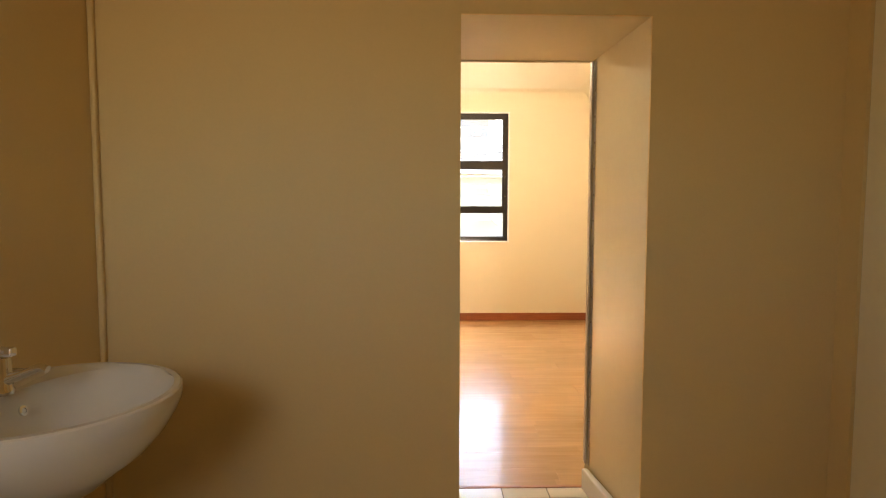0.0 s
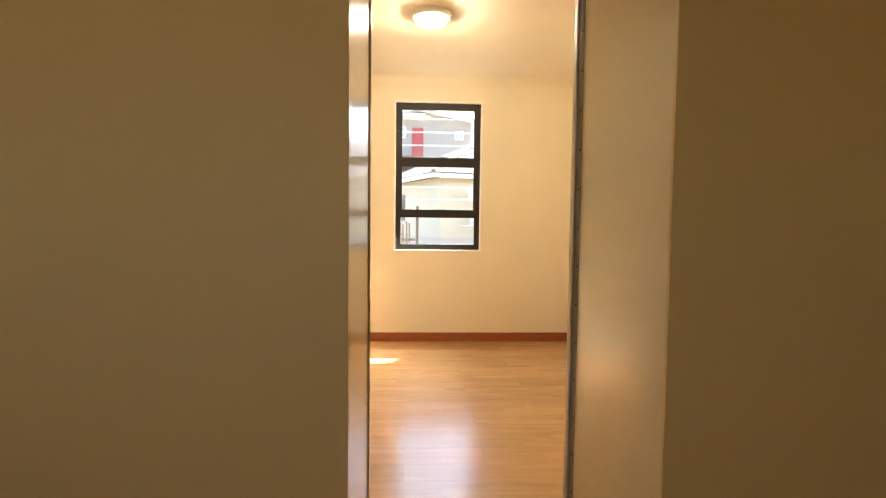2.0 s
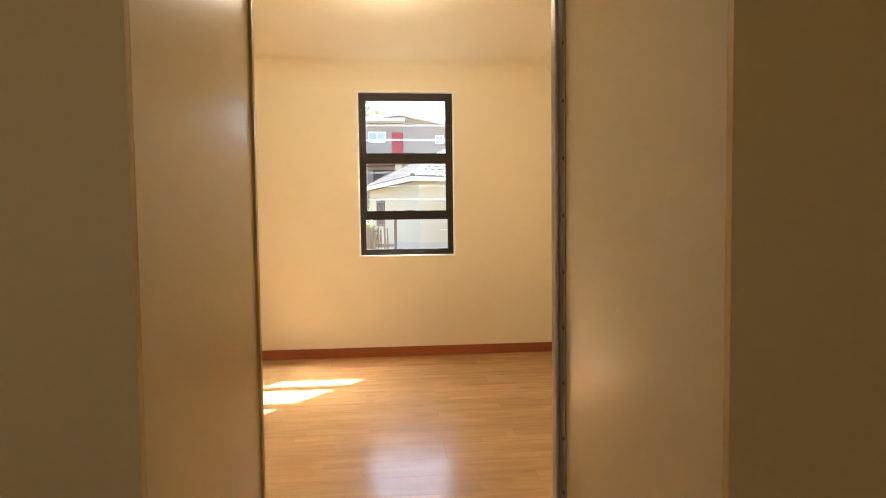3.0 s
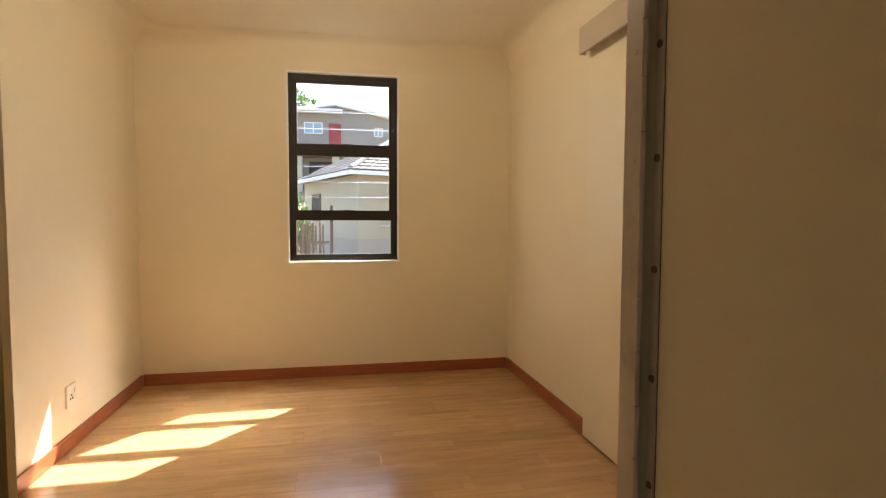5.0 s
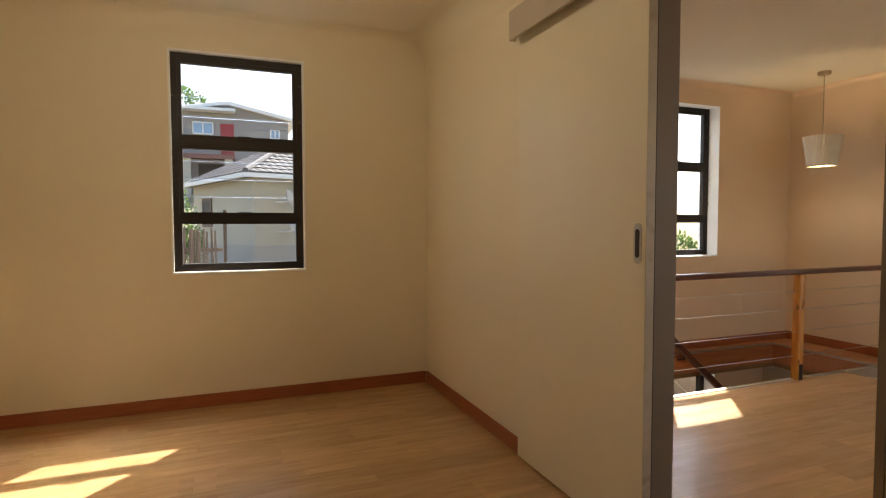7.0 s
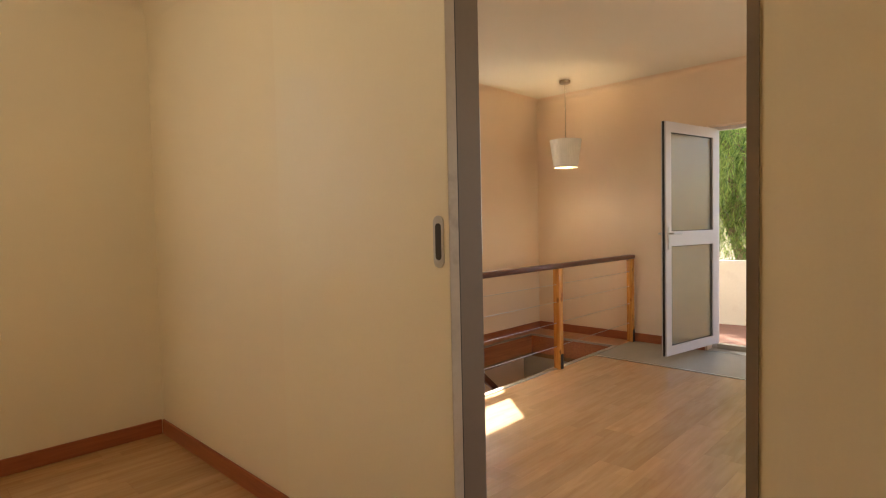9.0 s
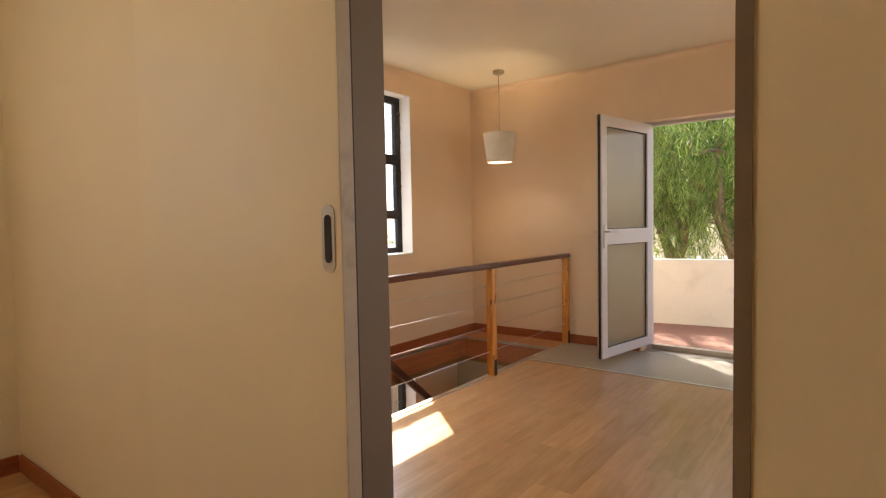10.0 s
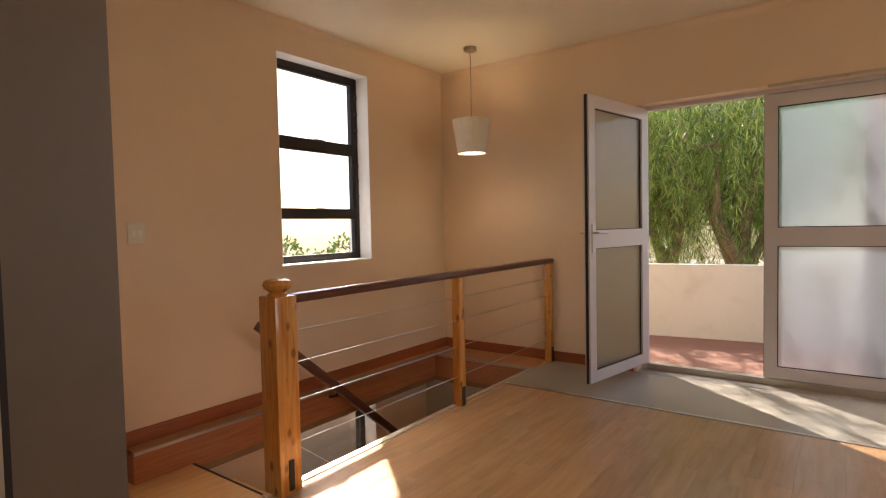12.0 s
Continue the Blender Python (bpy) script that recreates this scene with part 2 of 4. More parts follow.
def hazy(m, share, color):
    """Adds a share of diffuse transmission to a glass."""
    n, l = m.node_tree.nodes, m.node_tree.links
    t, mix = n.new("ShaderNodeBsdfTranslucent"), n.new("ShaderNodeMixShader")
    t.inputs[0].default_value = (*color, 1)
    mix.inputs[0].default_value = share
    l.new(n["Principled BSDF"].outputs[0], mix.inputs[1])
    l.new(t.outputs[0], mix.inputs[2])
    l.new(mix.outputs[0], n["Material Output"].inputs[0])


hazy(M_TINT, 0.34, (0.80, 0.82, 0.76))
hazy(M_FROST, 0.07, (0.62, 0.72, 0.84))
M_SHADE = mat("cream_fabric_shade", (0.80, 0.72, 0.58), 0.9, vary=0.08, scale=8, grain=200, bump=0.3)
M_OPAL = glow("opal_glass_lit", (1.0, 0.86, 0.6), 1.3)
M_BULB = glow("lit_bulb", (1.0, 0.75, 0.4), 6.0)
M_BRASSY = mat("satin_brass_nickel", (0.42, 0.34, 0.22), 0.35, metal=0.9, vary=0.05, bump=0.0)
M_PLASTIC = mat("cream_switch_plastic", (0.74, 0.68, 0.55), 0.35, vary=0.02, bump=0.0)
M_DARK = mat("dark_slot", (0.03, 0.02, 0.015), 0.6, bump=0.0)
M_BARK = mat("tree_bark", (0.27, 0.18, 0.11), 0.9, vary=0.35, scale=6, grain=30, bump=0.8, dist=0.02)
M_LEAF = leafy("willow_leaf", (0.05, 0.115, 0.015), (0.42, 0.51, 0.12))
M_BUSH = leafy("bush_leaf", (0.04, 0.09, 0.02), (0.14, 0.22, 0.05))
M_GROUND = mat("dry_ground", (0.20, 0.16, 0.10), 0.95, vary=0.3, scale=0.4, grain=6, bump=0.4, dist=0.05, dirt=(0.07, 0.1, 0.03), dirt_amount=0.8)
M_HOUSE = mat("house_plaster", (0.44, 0.395, 0.30), 0.85, vary=0.06, scale=0.8, grain=20, bump=0.2, dist=0.01, dirt=(0.42, 0.38, 0.3), dirt_amount=0.4)
M_GREYW = mat("grey_plaster", (0.27, 0.25, 0.235), 0.85, vary=0.08, scale=0.5, grain=12, bump=0.2, dist=0.01, dirt=(0.24, 0.22, 0.2), dirt_amount=0.5)
M_PLINTH = mat("plinth_paint", (0.38, 0.34, 0.29), 0.85, vary=0.08, scale=0.8, grain=20, bump=0.2, dist=0.01)
M_RTILE = mat("grey_roof_tile", (0.085, 0.078, 0.075), 0.8, vary=0.2, scale=3, grain=20, bump=0.3, dist=0.006, rand=0.2)
M_FASCIAW = mat("white_gutter", (0.72, 0.71, 0.68), 0.5, vary=0.06, bump=0.05)
M_RED = mat("red_door_paint", (0.27, 0.025, 0.03), 0.5, vary=0.08, bump=0.05)
M_BROWN = mat("brown_slab_paint", (0.20, 0.09, 0.07), 0.7, vary=0.1, bump=0.1)
M_BLUEG = mat("blue_window_pane", (0.25, 0.36, 0.50), 0.15, vary=0.1, bump=0.0)
M_FENCE = wood("weathered_fence_wood", (0.10, 0.065, 0.045), (0.24, 0.17, 0.12), "Z", rough=0.85, stretch=8, scale=5, rand=0.25)
M_DISH = mat("dish_grey", (0.62, 0.60, 0.58), 0.5, vary=0.05, bump=0.0)

# ---- building helpers ----


def box(bm, x0, y0, z0, x1, y1, z1, m=None):
    vs = [bm.verts.new((x, y, z)) for x in (x0, x1) for y in (y0, y1) for z in (z0, z1)]
    if m is not None:
        for v in vs:
            v.co = m @ v.co
    for f in ((0, 1, 3, 2), (4, 6, 7, 5), (0, 4, 5, 1), (2, 3, 7, 6), (0, 2, 6, 4), (1, 5, 7, 3)):
        bm.faces.new([vs[i] for i in f])


def bm_box(*a, bevel=0.0, seg=2, m=None):
    bm = bmesh.new()
    box(bm, *a)
    if bevel:
        bmesh.ops.bevel(bm, geom=bm.edges[:], offset=bevel, segments=seg, affect="EDGES", profile=0.5)
    if m is not None:
        bm.transform(m)
    return bm


def bm_boxes(rows):
    bm = bmesh.new()
    for r in rows:
        box(bm, *r)
    return bm


def tube(points, radius, seg=8, cap=True):
    """A round bar along points; radius: a number or one a point."""
    bm = bmesh.new()
    rings, n = [], len(points)
    pts = [Vector(p) for p in points]
    for i, p in enumerate(pts):
        d = (pts[min(i + 1, n - 1)] - pts[max(i - 1, 0)]).normalized()
        a = d.cross(Vector((0, 0, 1)) if abs(d.z) < 0.9 else Vector((1, 0, 0))).normalized()
        b = d.cross(a)
        r = radius[i] if isinstance(radius, (list, tuple)) else radius
        rings.append([bm.verts.new(p + r * (math.cos(t) * a + math.sin(t) * b)) for t in (2 * math.pi * k / seg for k in range(seg))])
    for q, w in zip(rings, rings[1:]):
        for k in range(seg):
            bm.faces.new((q[k], q[(k + 1) % seg], w[(k + 1) % seg], w[k]))
    if cap:
        bm.faces.new(rings[0][::-1])
        bm.faces.new(rings[-1])
    return bm


def lathe(profile, seg=32, close=False):
    """A turned body round z from (radius, height) pairs."""
    bm = bmesh.new()
    rings = []
    for r, z in profile:
        if r < 1e-6:
            rings.append([bm.verts.new((0, 0, z))])
        else:
            rings.append([bm.verts.new((r * math.cos(2 * math.pi * k / seg), r * math.sin(2 * math.pi * k / seg), z)) for k in range(seg)])
    pairs = list(zip(rings, rings[1:]))
    if close:
        pairs.append((rings[-1], rings[0]))
    for q, w in pairs:
        for k in range(seg):
            j = (k + 1) % seg
            if len(q) == 1 and len(w) == 1:
                continue
            if len(q) == 1:
                bm.faces.new((q[0], w[j], w[k]))
            elif len(w) == 1:
                bm.faces.new((q[k], q[j], w[0]))
            else:
                bm.faces.new((q[k], q[j], w[j], w[k]))
    return bm


def mesh_of(name, bm, material, smooth=False):
    bmesh.ops.recalc_face_normals(bm, faces=bm.faces[:])
    me = bpy.data.meshes.new(name)
    bm.to_mesh(me)
    bm.free()
    me.materials.append(material)
    if smooth:
        for p in me.polygons:
            p.use_smooth = True
        me.set_sharp_from_angle(angle=radians(35))
    return me


def part(name, bm, material, parent, label="", smooth=False):
    ob = new(name, mesh_of(name, bm, material, smooth))
    ob.parent = parent
    if label:
        ob["label"] = label
    return ob


def whole(name, bm, material, label, category, kind="", group="", smooth=False):
    return tagged(new(name, mesh_of(name, bm, material, smooth)), label, category, group, kind)


def empty(name, place, label, category, group="", kind="", rz=0):
    e = new(name)
    e.empty_display_size = 0.1
    e.matrix_world = pose(*place, 0, 0, rz)
    return tagged(e, label, category, group, kind)


def shared(name, me, parent, place, rz=0):
    o = new(name, me)
    o.parent = parent
    o.matrix_basis = pose(*place, 0, 0, rz)
    return o


# ---- plan ----
H = 2.69                       # ceiling height
BX0, BX1, BY0, BY1 = -2.94, 0.0, -3.95, 0.0   # bedroom
EX = 0.113                      # landing side of the east wall
LY1, LX1 = 0.08, 4.26          # landing: window wall and balcony wall
OY0, OY1, OH = -3.28, -2.502, 2.14             # opening to the landing
PX0, PX1, PX2, PY0, PH, PHB = -1.775, -1.152, -1.09, -4.46, 1.962, 1.985  # passage to the bathroom
WX0, WX1, WZ0, WZ1 = -1.842, -0.948, 0.934, 2.459
VX0, VX1, VZ0, VZ1 = 2.305, 3.218, 0.937, 2.468
DY0, DY1, DH = -3.62, -1.815, 2.125             # balcony doors
SX0, SX1, SY0, SY1 = 1.50, 3.90, -1.03, -0.05  # stairwell

whole("wall_north", bm_boxes([
    (BX0 - 0.15, 0, -0.3, WX0, 0.25, H), (WX1, 0, -0.3, 0.0, 0.25, H),
    (WX0, 0, -0.3, WX1, 0.25, WZ0), (WX0, 0, WZ1, WX1, 0.25, H)]), M_WALL,
    "cream painted plaster wall with a window opening", "wall", "structure")
whole("wall_west", bm_box(BX0 - 0.15, BY0, -0.3, BX0, 0, H), M_WALL, "cream painted plaster bedroom wall", "wall", "structure")
whole("wall_east", bm_boxes([
    (0, OY1 + 0.015, -0.3, EX, 0.25, H), (0, -5.6, -0.3, EX, OY0 - 0.022, H), (0, OY0 - 0.022, OH + 0.015, EX, OY1 + 0.015, H)]), M_WALL,
    "cream painted partition wall with a doorway", "wall", "structure")
# thick wall to the bathroom; the passage widens slightly on one side
bm = bmesh.new()
box(bm, -3.3, PY0, -0.3, PX0, BY0, H)
lo = [bm.verts.new(p) for p in ((PX0, PY0, PHB), (PX2, PY0, PHB), (PX2, BY0, PH), (PX0, BY0, PH))]
hi = [bm.verts.new(p) for p in ((PX0, PY0, H), (PX2, PY0, H), (PX2, BY0, H), (PX0, BY0, H))]
bm.faces.new(lo), bm.faces.new(hi)
for i in range(4):
    bm.faces.new((lo[i], lo[(i + 1) % 4], hi[(i + 1) % 4], hi[i]))
quad = [(PX1, BY0), (PX2, PY0), (0.0, PY0), (0.0, BY0)]
lo, hi = [bm.verts.new((x, y, -0.3)) for x, y in quad], [bm.verts.new((x, y, PHB)) for x, y in quad]
bm.faces.new(lo), bm.faces.new(hi)
for i in range(4):
    bm.faces.new((lo[i], lo[(i + 1) % 4], hi[(i + 1) % 4], hi[i]))
box(bm, PX2, PY0, PHB + 0.0005, 0.0, BY0, H)
whole("wall_south", bm, M_GLOSS, "thick cream gloss-painted wall with a narrow passage", "wall", "structure")
whole("wall_landing_north", bm_boxes([
    (EX, LY1, -3.0, VX0, 0.33, H), (VX1, LY1, -3.0, LX1 + 0.25, 0.33, H),
    (VX0, LY1, -3.0, VX1, 0.33, -0.95), (VX0, LY1, -0.26, VX1, 0.33, VZ0), (VX0, LY1, VZ1, VX1, 0.33, H)]), M_PEACH,
    "warm cream plaster wall with a tall window opening", "wall", "structure")
whole("wall_landing_east", bm_boxes([
    (LX1, DY1, -3.0, LX1 + 0.25, LY1, H), (LX1, -5.6, -3.0, LX1 + 0.25, DY0, H),
    (LX1, DY0, DH, LX1 + 0.25, DY1, H), (LX1, DY0, -3.0, LX1 + 0.25, DY1, -0.03)]), M_PEACH,
    "warm cream plaster wall with the balcony doorway", "wall", "structure")
# wall out of view; its opening is added for the fill lamp
whole("wall_landing_south", bm_boxes([(EX, -5.75, -0.3, 1.0, -5.6, H), (2.8, -5.75, -0.3, LX1 + 0.25, -5.6, H), (1.0, -5.75, -0.3, 2.8, -5.6, 0.95), (1.0, -5.75, 2.15, 2.8, -5.6, H)]), M_PEACH, "plain warm cream plaster wall with an opening added for light", "wall", "structure")
# bathroom shell
whole("wall_bathroom_west", bm_box(-3.2, -7.3, -0.3, -3.07, PY0, H),
    M_BATH, "cream painted bathroom wall", "wall", "structure")
whole("wall_bathroom_east", bm_box(-0.33, -7.3, -0.3, -0.2, PY0 - 0.001, H), M_BATH, "cream painted bathroom wall", "wall", "structure")
whole("wall_bathroom_south", bm_boxes([
    (-3.2, -7.45, -0.3, -2.93, -7.3, H), (-2.31, -7.45, -0.3, -0.2, -7.3, H), (-2.93, -7.45, -0.3, -2.31, -7.3, 1.41), (-2.93, -7.45, 2.09, -2.31, -7.3, H)]),
    M_BATH, "plain cream bathroom wall with a small window opening", "wall", "structure")
whole("wall_bathroom_north", bm_boxes([(-3.07, PY0 - 0.012, 0, PX0 - 0.0, PY0 - 0.001, H), (PX2, PY0 - 0.012, 0, -0.33, PY0 - 0.001, H), (PX0, PY0 - 0.012, PHB, PX2, PY0 - 0.001, H)]),
      M_BATH, "brownish cream painted bathroom wall", "wall", "structure")
# ceilings with a rounded cove
whole("ceiling_bedroom", bm_box(BX0 - 0.15, BY0, H, EX, 0.25, H + 0.15), M_CEIL, "pale cream plaster ceiling", "ceiling", "structure")
whole("ceiling_landing", bm_box(EX + 0.001, -5.75, H, LX1 + 0.25, 0.33, H + 0.15), M_CEIL, "pale cream plaster ceiling", "ceiling", "structure")
whole("ceiling_bathroom", bm_box(-3.3, -7.45, H, EX, BY0 - 0.001, H + 0.15), M_CEIL, "plain bathroom ceiling", "ceiling", "structure")


def cove(name, x0, y0, x1, y1, r, material):
    """A concave quarter-round between walls and ceiling, all round a room."""
    bm = bmesh.new()
    n, rings = 8, []
    for i in range(n + 1):
        a = math.pi / 2 * i / n
        d, z = r * (1 - math.cos(a)) + 0.002, H - r + r * math.sin(a) - 0.002
        rings.append([bm.verts.new(p) for p in ((x0 + d, y0 + d, z), (x1 - d, y0 + d, z), (x1 - d, y1 - d, z), (x0 + d, y1 - d, z))])
    back = [bm.verts.new(p) for p in ((x0, y0, H), (x1, y0, H), (x1, y1, H), (x0, y1, H))]
    rings.append(back)
    for q, w in zip(rings, rings[1:] + rings[:1]):
        for k in range(4):
            bm.faces.new((q[k], q[(k + 1) % 4], w[(k + 1) % 4], w[k]))
    return whole(name, bm, material, "rounded plaster cove below the ceiling", "trim", "structure", smooth=True)


cove("trim_cove_bedroom", BX0, BY0, BX1, BY1, 0.2, M_WALL)
cove("trim_cove_landing", EX, -5.6, LX1, LY1, 0.06, M_PEACH)

# ---- floors ----
floor_bed = whole("floor_bedroom", bm_box(BX0, PY0 + 0.475, -0.3, EX, 0, -0.006), M_SUBFLOOR, "light oak laminate floor in staggered boards", "floor", "structure")
floor_land = whole("floor_landing", bm_boxes([
    (EX + 0.001, -5.6, -0.25, 3.44, SY0 - 0.03, -0.006), (3.44, -5.6, -0.25, LX1, SY0 - 0.03, -0.001),
    (SX1 + 0.02, SY0 - 0.03, -0.25, LX1, LY1, -0.001), (1.2, SY1 + 0.015, -0.25, SX1 + 0.02, LY1, -0.001)]),
    M_SUBFLOOR, "light oak laminate landing floor", "floor", "structure")
whole("floor_vinyl", bm_box(3.44, -5.6, 0.0, LX1, SY0 - 0.046, 0.003), M_VINYL,
      "pale grey smooth flooring beside the balcony door", "floor", "structure")
whole("floor_ledge", bm_boxes([(1.2, SY1 + 0.026, 0.0, SX1 + 0.031, LY1, 0.003), (SX1 + 0.031, SY0 - 0.045, 0.0, LX1, LY1, 0.003)]), M_LEDGE, "red-brown ledge along the stairwell wall", "ledge", "structure")
whole("trim_floor_strip", bm_box(3.425, -5.6, 0.0, 3.452, SY0 - 0.04, 0.005, bevel=0.002), M_TRIM, "thin pale threshold strip between floorings", "trim", "structure")
floor_bath = whole("floor_bathroom", bm_box(-3.07, -7.3, -0.3, -0.33, PY0 + 0.475, -0.004), M_GROUT, "small white ceramic tiles with dark grout", "floor", "structure")
whole("trim_doorway_bath", bm_box(PX0, PY0 + 0.47, -0.001, PX1, PY0 + 0.49, 0.002, bevel=0.0008), M_FASCIA, "thin brown edge strip between tiles and laminate", "trim", "structure")


def skirting(name, x0, y0, x1, y1, label="red-brown stained wooden skirting board", material=None, h=0.09):
    bm = bm_box(x0, y0, 0.0, x1, y1, h, bevel=0.004)
    m = material or (M_SKIRT if abs(x1 - x0) > abs(y1 - y0) else M_SKIRT_Y)
    return whole(name, bm, m, label, "skirting board", "structure")


skirting("baseboard_north", BX0 + 0.015, -0.015, -0.0155, -0.0005)
skirting("baseboard_west", BX0 + 0.0005, BY0, BX0 + 0.015, -0.0155)
skirting("baseboard_east", -0.015, -1.545, -0.0005, -0.0155)
skirting("baseboard_east_south", -0.015, BY0, -0.0005, OY0 - 0.024)
skirting("baseboard_landing_north", EX, LY1 - 0.015, LX1 - 0.0155, LY1 - 0.0005)
skirting("baseboard_landing_east", LX1 - 0.015, DY1 + 0.02, LX1 - 0.0005, LY1 - 0.0005)
skirting("baseboard_landing_west", EX + 0.0005, SY0 - 0.1, EX + 0.015, -2.40)
# white skirting along the passage
d = Vector((PX2 - PX1, PY0 - BY0, 0))
m = pose(PX1, BY0 - 0.05, 0, 0, 0, math.degrees(math.atan2(d.y, d.x)))
whole("baseboard_passage", bm_box(0, -0.03, 0.0, 0.44, 0.0, 0.10, bevel=0.008, m=m), M_WHITE, "white painted passage skirting board", "skirting board", "structure")

# ---- windows ----


def window(name, x0, x1, z0, z1, yf, label):
    """A three-pane dark aluminium window with clear acrylic security bars; yf: inner face of its frame."""
    w = empty(name, ((x0 + x1) / 2, yf, z0), label, "window", kind="structure")
    w.matrix_world = Matrix.Identity(4)
    h = z1 - z0
    zz = [z0 + h * k for k in (0.0, 0.243, 0.600, 1.0)]   # bar centres, from below
    fo = 0.041
    part("window_frame", bm_boxes([
        (x0, yf, z0, x0 + fo, yf + 0.06, z1), (x1 - fo, yf, z0, x1, yf + 0.06, z1),
        (x0 + fo, yf, z0, x1 - fo, yf + 0.06, z0 + fo), (x0 + fo, yf, z1 - fo, x1 - fo, yf + 0.06, z1),
        (x0 + fo, yf + 0.002, zz[1] - 0.022, x1 - fo, yf + 0.058, zz[1] + 0.022),
        (x0 + fo, yf + 0.002, zz[2] - 0.022, x1 - fo, yf + 0.058, zz[2] + 0.022)]), M_ALU, w)
    lows = [zz[0] + fo, zz[1] + 0.022, zz[2] + 0.022]
    highs = [zz[1] - 0.022, zz[2] - 0.022, zz[3] - fo]
    for i, (a, b) in enumerate(zip(lows, highs)):
        s = 0.012 if i == 0 else 0.026      # bead of the fixed pane, sash of the opening ones
        sash = part("sash", bm_boxes([
            (x0 + fo, yf + 0.006, a, x0 + fo + s, yf + 0.048, b), (x1 - fo - s, yf + 0.006, a, x1 - fo, yf + 0.048, b),
            (x0 + fo + s, yf + 0.006, a, x1 - fo - s, yf + 0.048, a + s), (x0 + fo + s, yf + 0.006, b - s, x1 - fo - s, yf + 0.048, b)]), M_ALU, w)
        pane = part("pane", bm_box(x0 + fo + s - 0.004, yf + 0.024, a + s - 0.004, x1 - fo - s + 0.004, yf + 0.028, b - s + 0.004), M_GLASS, w, "clear glass pane")
        pane.visible_shadow = False
        if i:
            cx = (x0 + x1) / 2 + 0.03
            part("latch", bm_box(cx - 0.05, yf - 0.012, a + 0.012, cx + 0.05, yf + 0.007, a + 0.03, bevel=0.004), M_ALU, w)
            for k in (0.28, 0.53, 0.78):
                z = a + (b - a) * k
                bar = part("security_bar", bm_box(x0 + 0.006, yf - 0.010, z - 0.006, x1 - 0.006, yf - 0.004, z + 0.006, bevel=0.002), M_ACRYL, w, "clear acrylic security bar")
                bar.visible_shadow = False
                for x in (x0 + 0.02, x1 - 0.02):
                    part("clip", bm_box(x - 0.012, yf - 0.014, z - 0.014, x + 0.012, yf - 0.001, z + 0.014, bevel=0.003), M_ACRYL, w)
    return w


window("window_1", WX0 + 0.011, WX1 - 0.011, WZ0 + 0.014, WZ1 - 0.012, 0.045, "dark bronze three-pane window in the bedroom wall")
window("window_2", VX0 + 0.001, VX1 - 0.001, VZ0 + 0.012, VZ1 - 0.001, LY1 + 0.13, "dark bronze three-pane window above the stairwell")


w3 = empty("window_3", (2.78, LY1, -0.95), "dark framed window lighting the lower stairs", "window", kind="structure")
w3.matrix_world = Matrix.Identity(4)
yf = LY1 + 0.13
part("window_frame", bm_boxes([(VX0 + 0.001, yf, -0.938, VX0 + 0.06, yf + 0.06, -0.261), (VX1 - 0.06, yf, -0.938, VX1 - 0.001, yf + 0.06, -0.261),
                               (VX0 + 0.06, yf, -0.938, VX1 - 0.06, yf + 0.06, -0.87), (VX0 + 0.06, yf, -0.31, VX1 - 0.06, yf + 0.06, -0.261)]), M_ALU, w3)
part("pane", bm_box(VX0 + 0.055, yf + 0.024, -0.875, VX1 - 0.055, yf + 0.028, -0.305), M_GLASS, w3, "clear glass pane").visible_shadow = False
for z in (-0.78, -0.66, -0.54):
    part("security_bar", bm_box(VX0 + 0.006, yf - 0.010, z - 0.012, VX1 - 0.006, yf - 0.004, z + 0.012, bevel=0.002), M_ACRYL, w3, "clear acrylic security bar").visible_shadow = False


def reveal(name, x0, x1, z0, z1, y0, y1, t=0.004):
    whole(name, bm_boxes([(x0 - 0.0, y0 - 0.002, z0, x0 + t, y1, z1), (x1 - t, y0 - 0.002, z0, x1, y1, z1), (x0 + t, y0 - 0.002, z1 - t, x1 - t, y1, z1),
                          (x0 + t, y0 - 0.006, z0, x1 - t, y1, z0 + max(0.011, t))]), M_REVEAL, "white painted window reveal and sill", "reveal", "structure")


reveal("trim_reveal_bedroom", WX0, WX1, WZ0, WZ1, 0.0, 0.044, 0.013)
reveal("trim_reveal_stairs", VX0, VX1, -0.95, -0.26, LY1, LY1 + 0.129)
reveal("trim_reveal_landing", VX0, VX1, VZ0, VZ1, LY1, LY1 + 0.129)

reveal("trim_reveal_outside", VX0, VX1, VZ0, VZ1, LY1 + 0.193, 0.331)

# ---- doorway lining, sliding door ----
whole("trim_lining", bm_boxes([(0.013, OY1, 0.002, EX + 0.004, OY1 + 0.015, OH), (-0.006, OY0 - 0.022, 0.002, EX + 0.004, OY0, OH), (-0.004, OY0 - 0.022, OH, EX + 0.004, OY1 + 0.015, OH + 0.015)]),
      M_LINING, "taupe painted doorway lining, darkened for shade", "door lining", "structure")
# dark strip put in for the shade in the gap behind the leaf
whole("trim_gap_shade", bm_box(0.0, OY1 - 0.0008, 0.012, 0.0128, OY1 + 0.012, OH), M_DARK, "dark strip for the shaded gap between sliding door and lining", "trim", "structure")
sd = empty("sliding_door", (-0.04, -2.0, 0), "cream flush sliding door hanging open on the wall", "sliding door")
sd.matrix_world = Matrix.Identity(4)
leaf = part("door_leaf", bm_box(-0.034, -2.503, 0.012, -0.008, -1.545, 2.30, bevel=0.002), M_PANEL, sd)
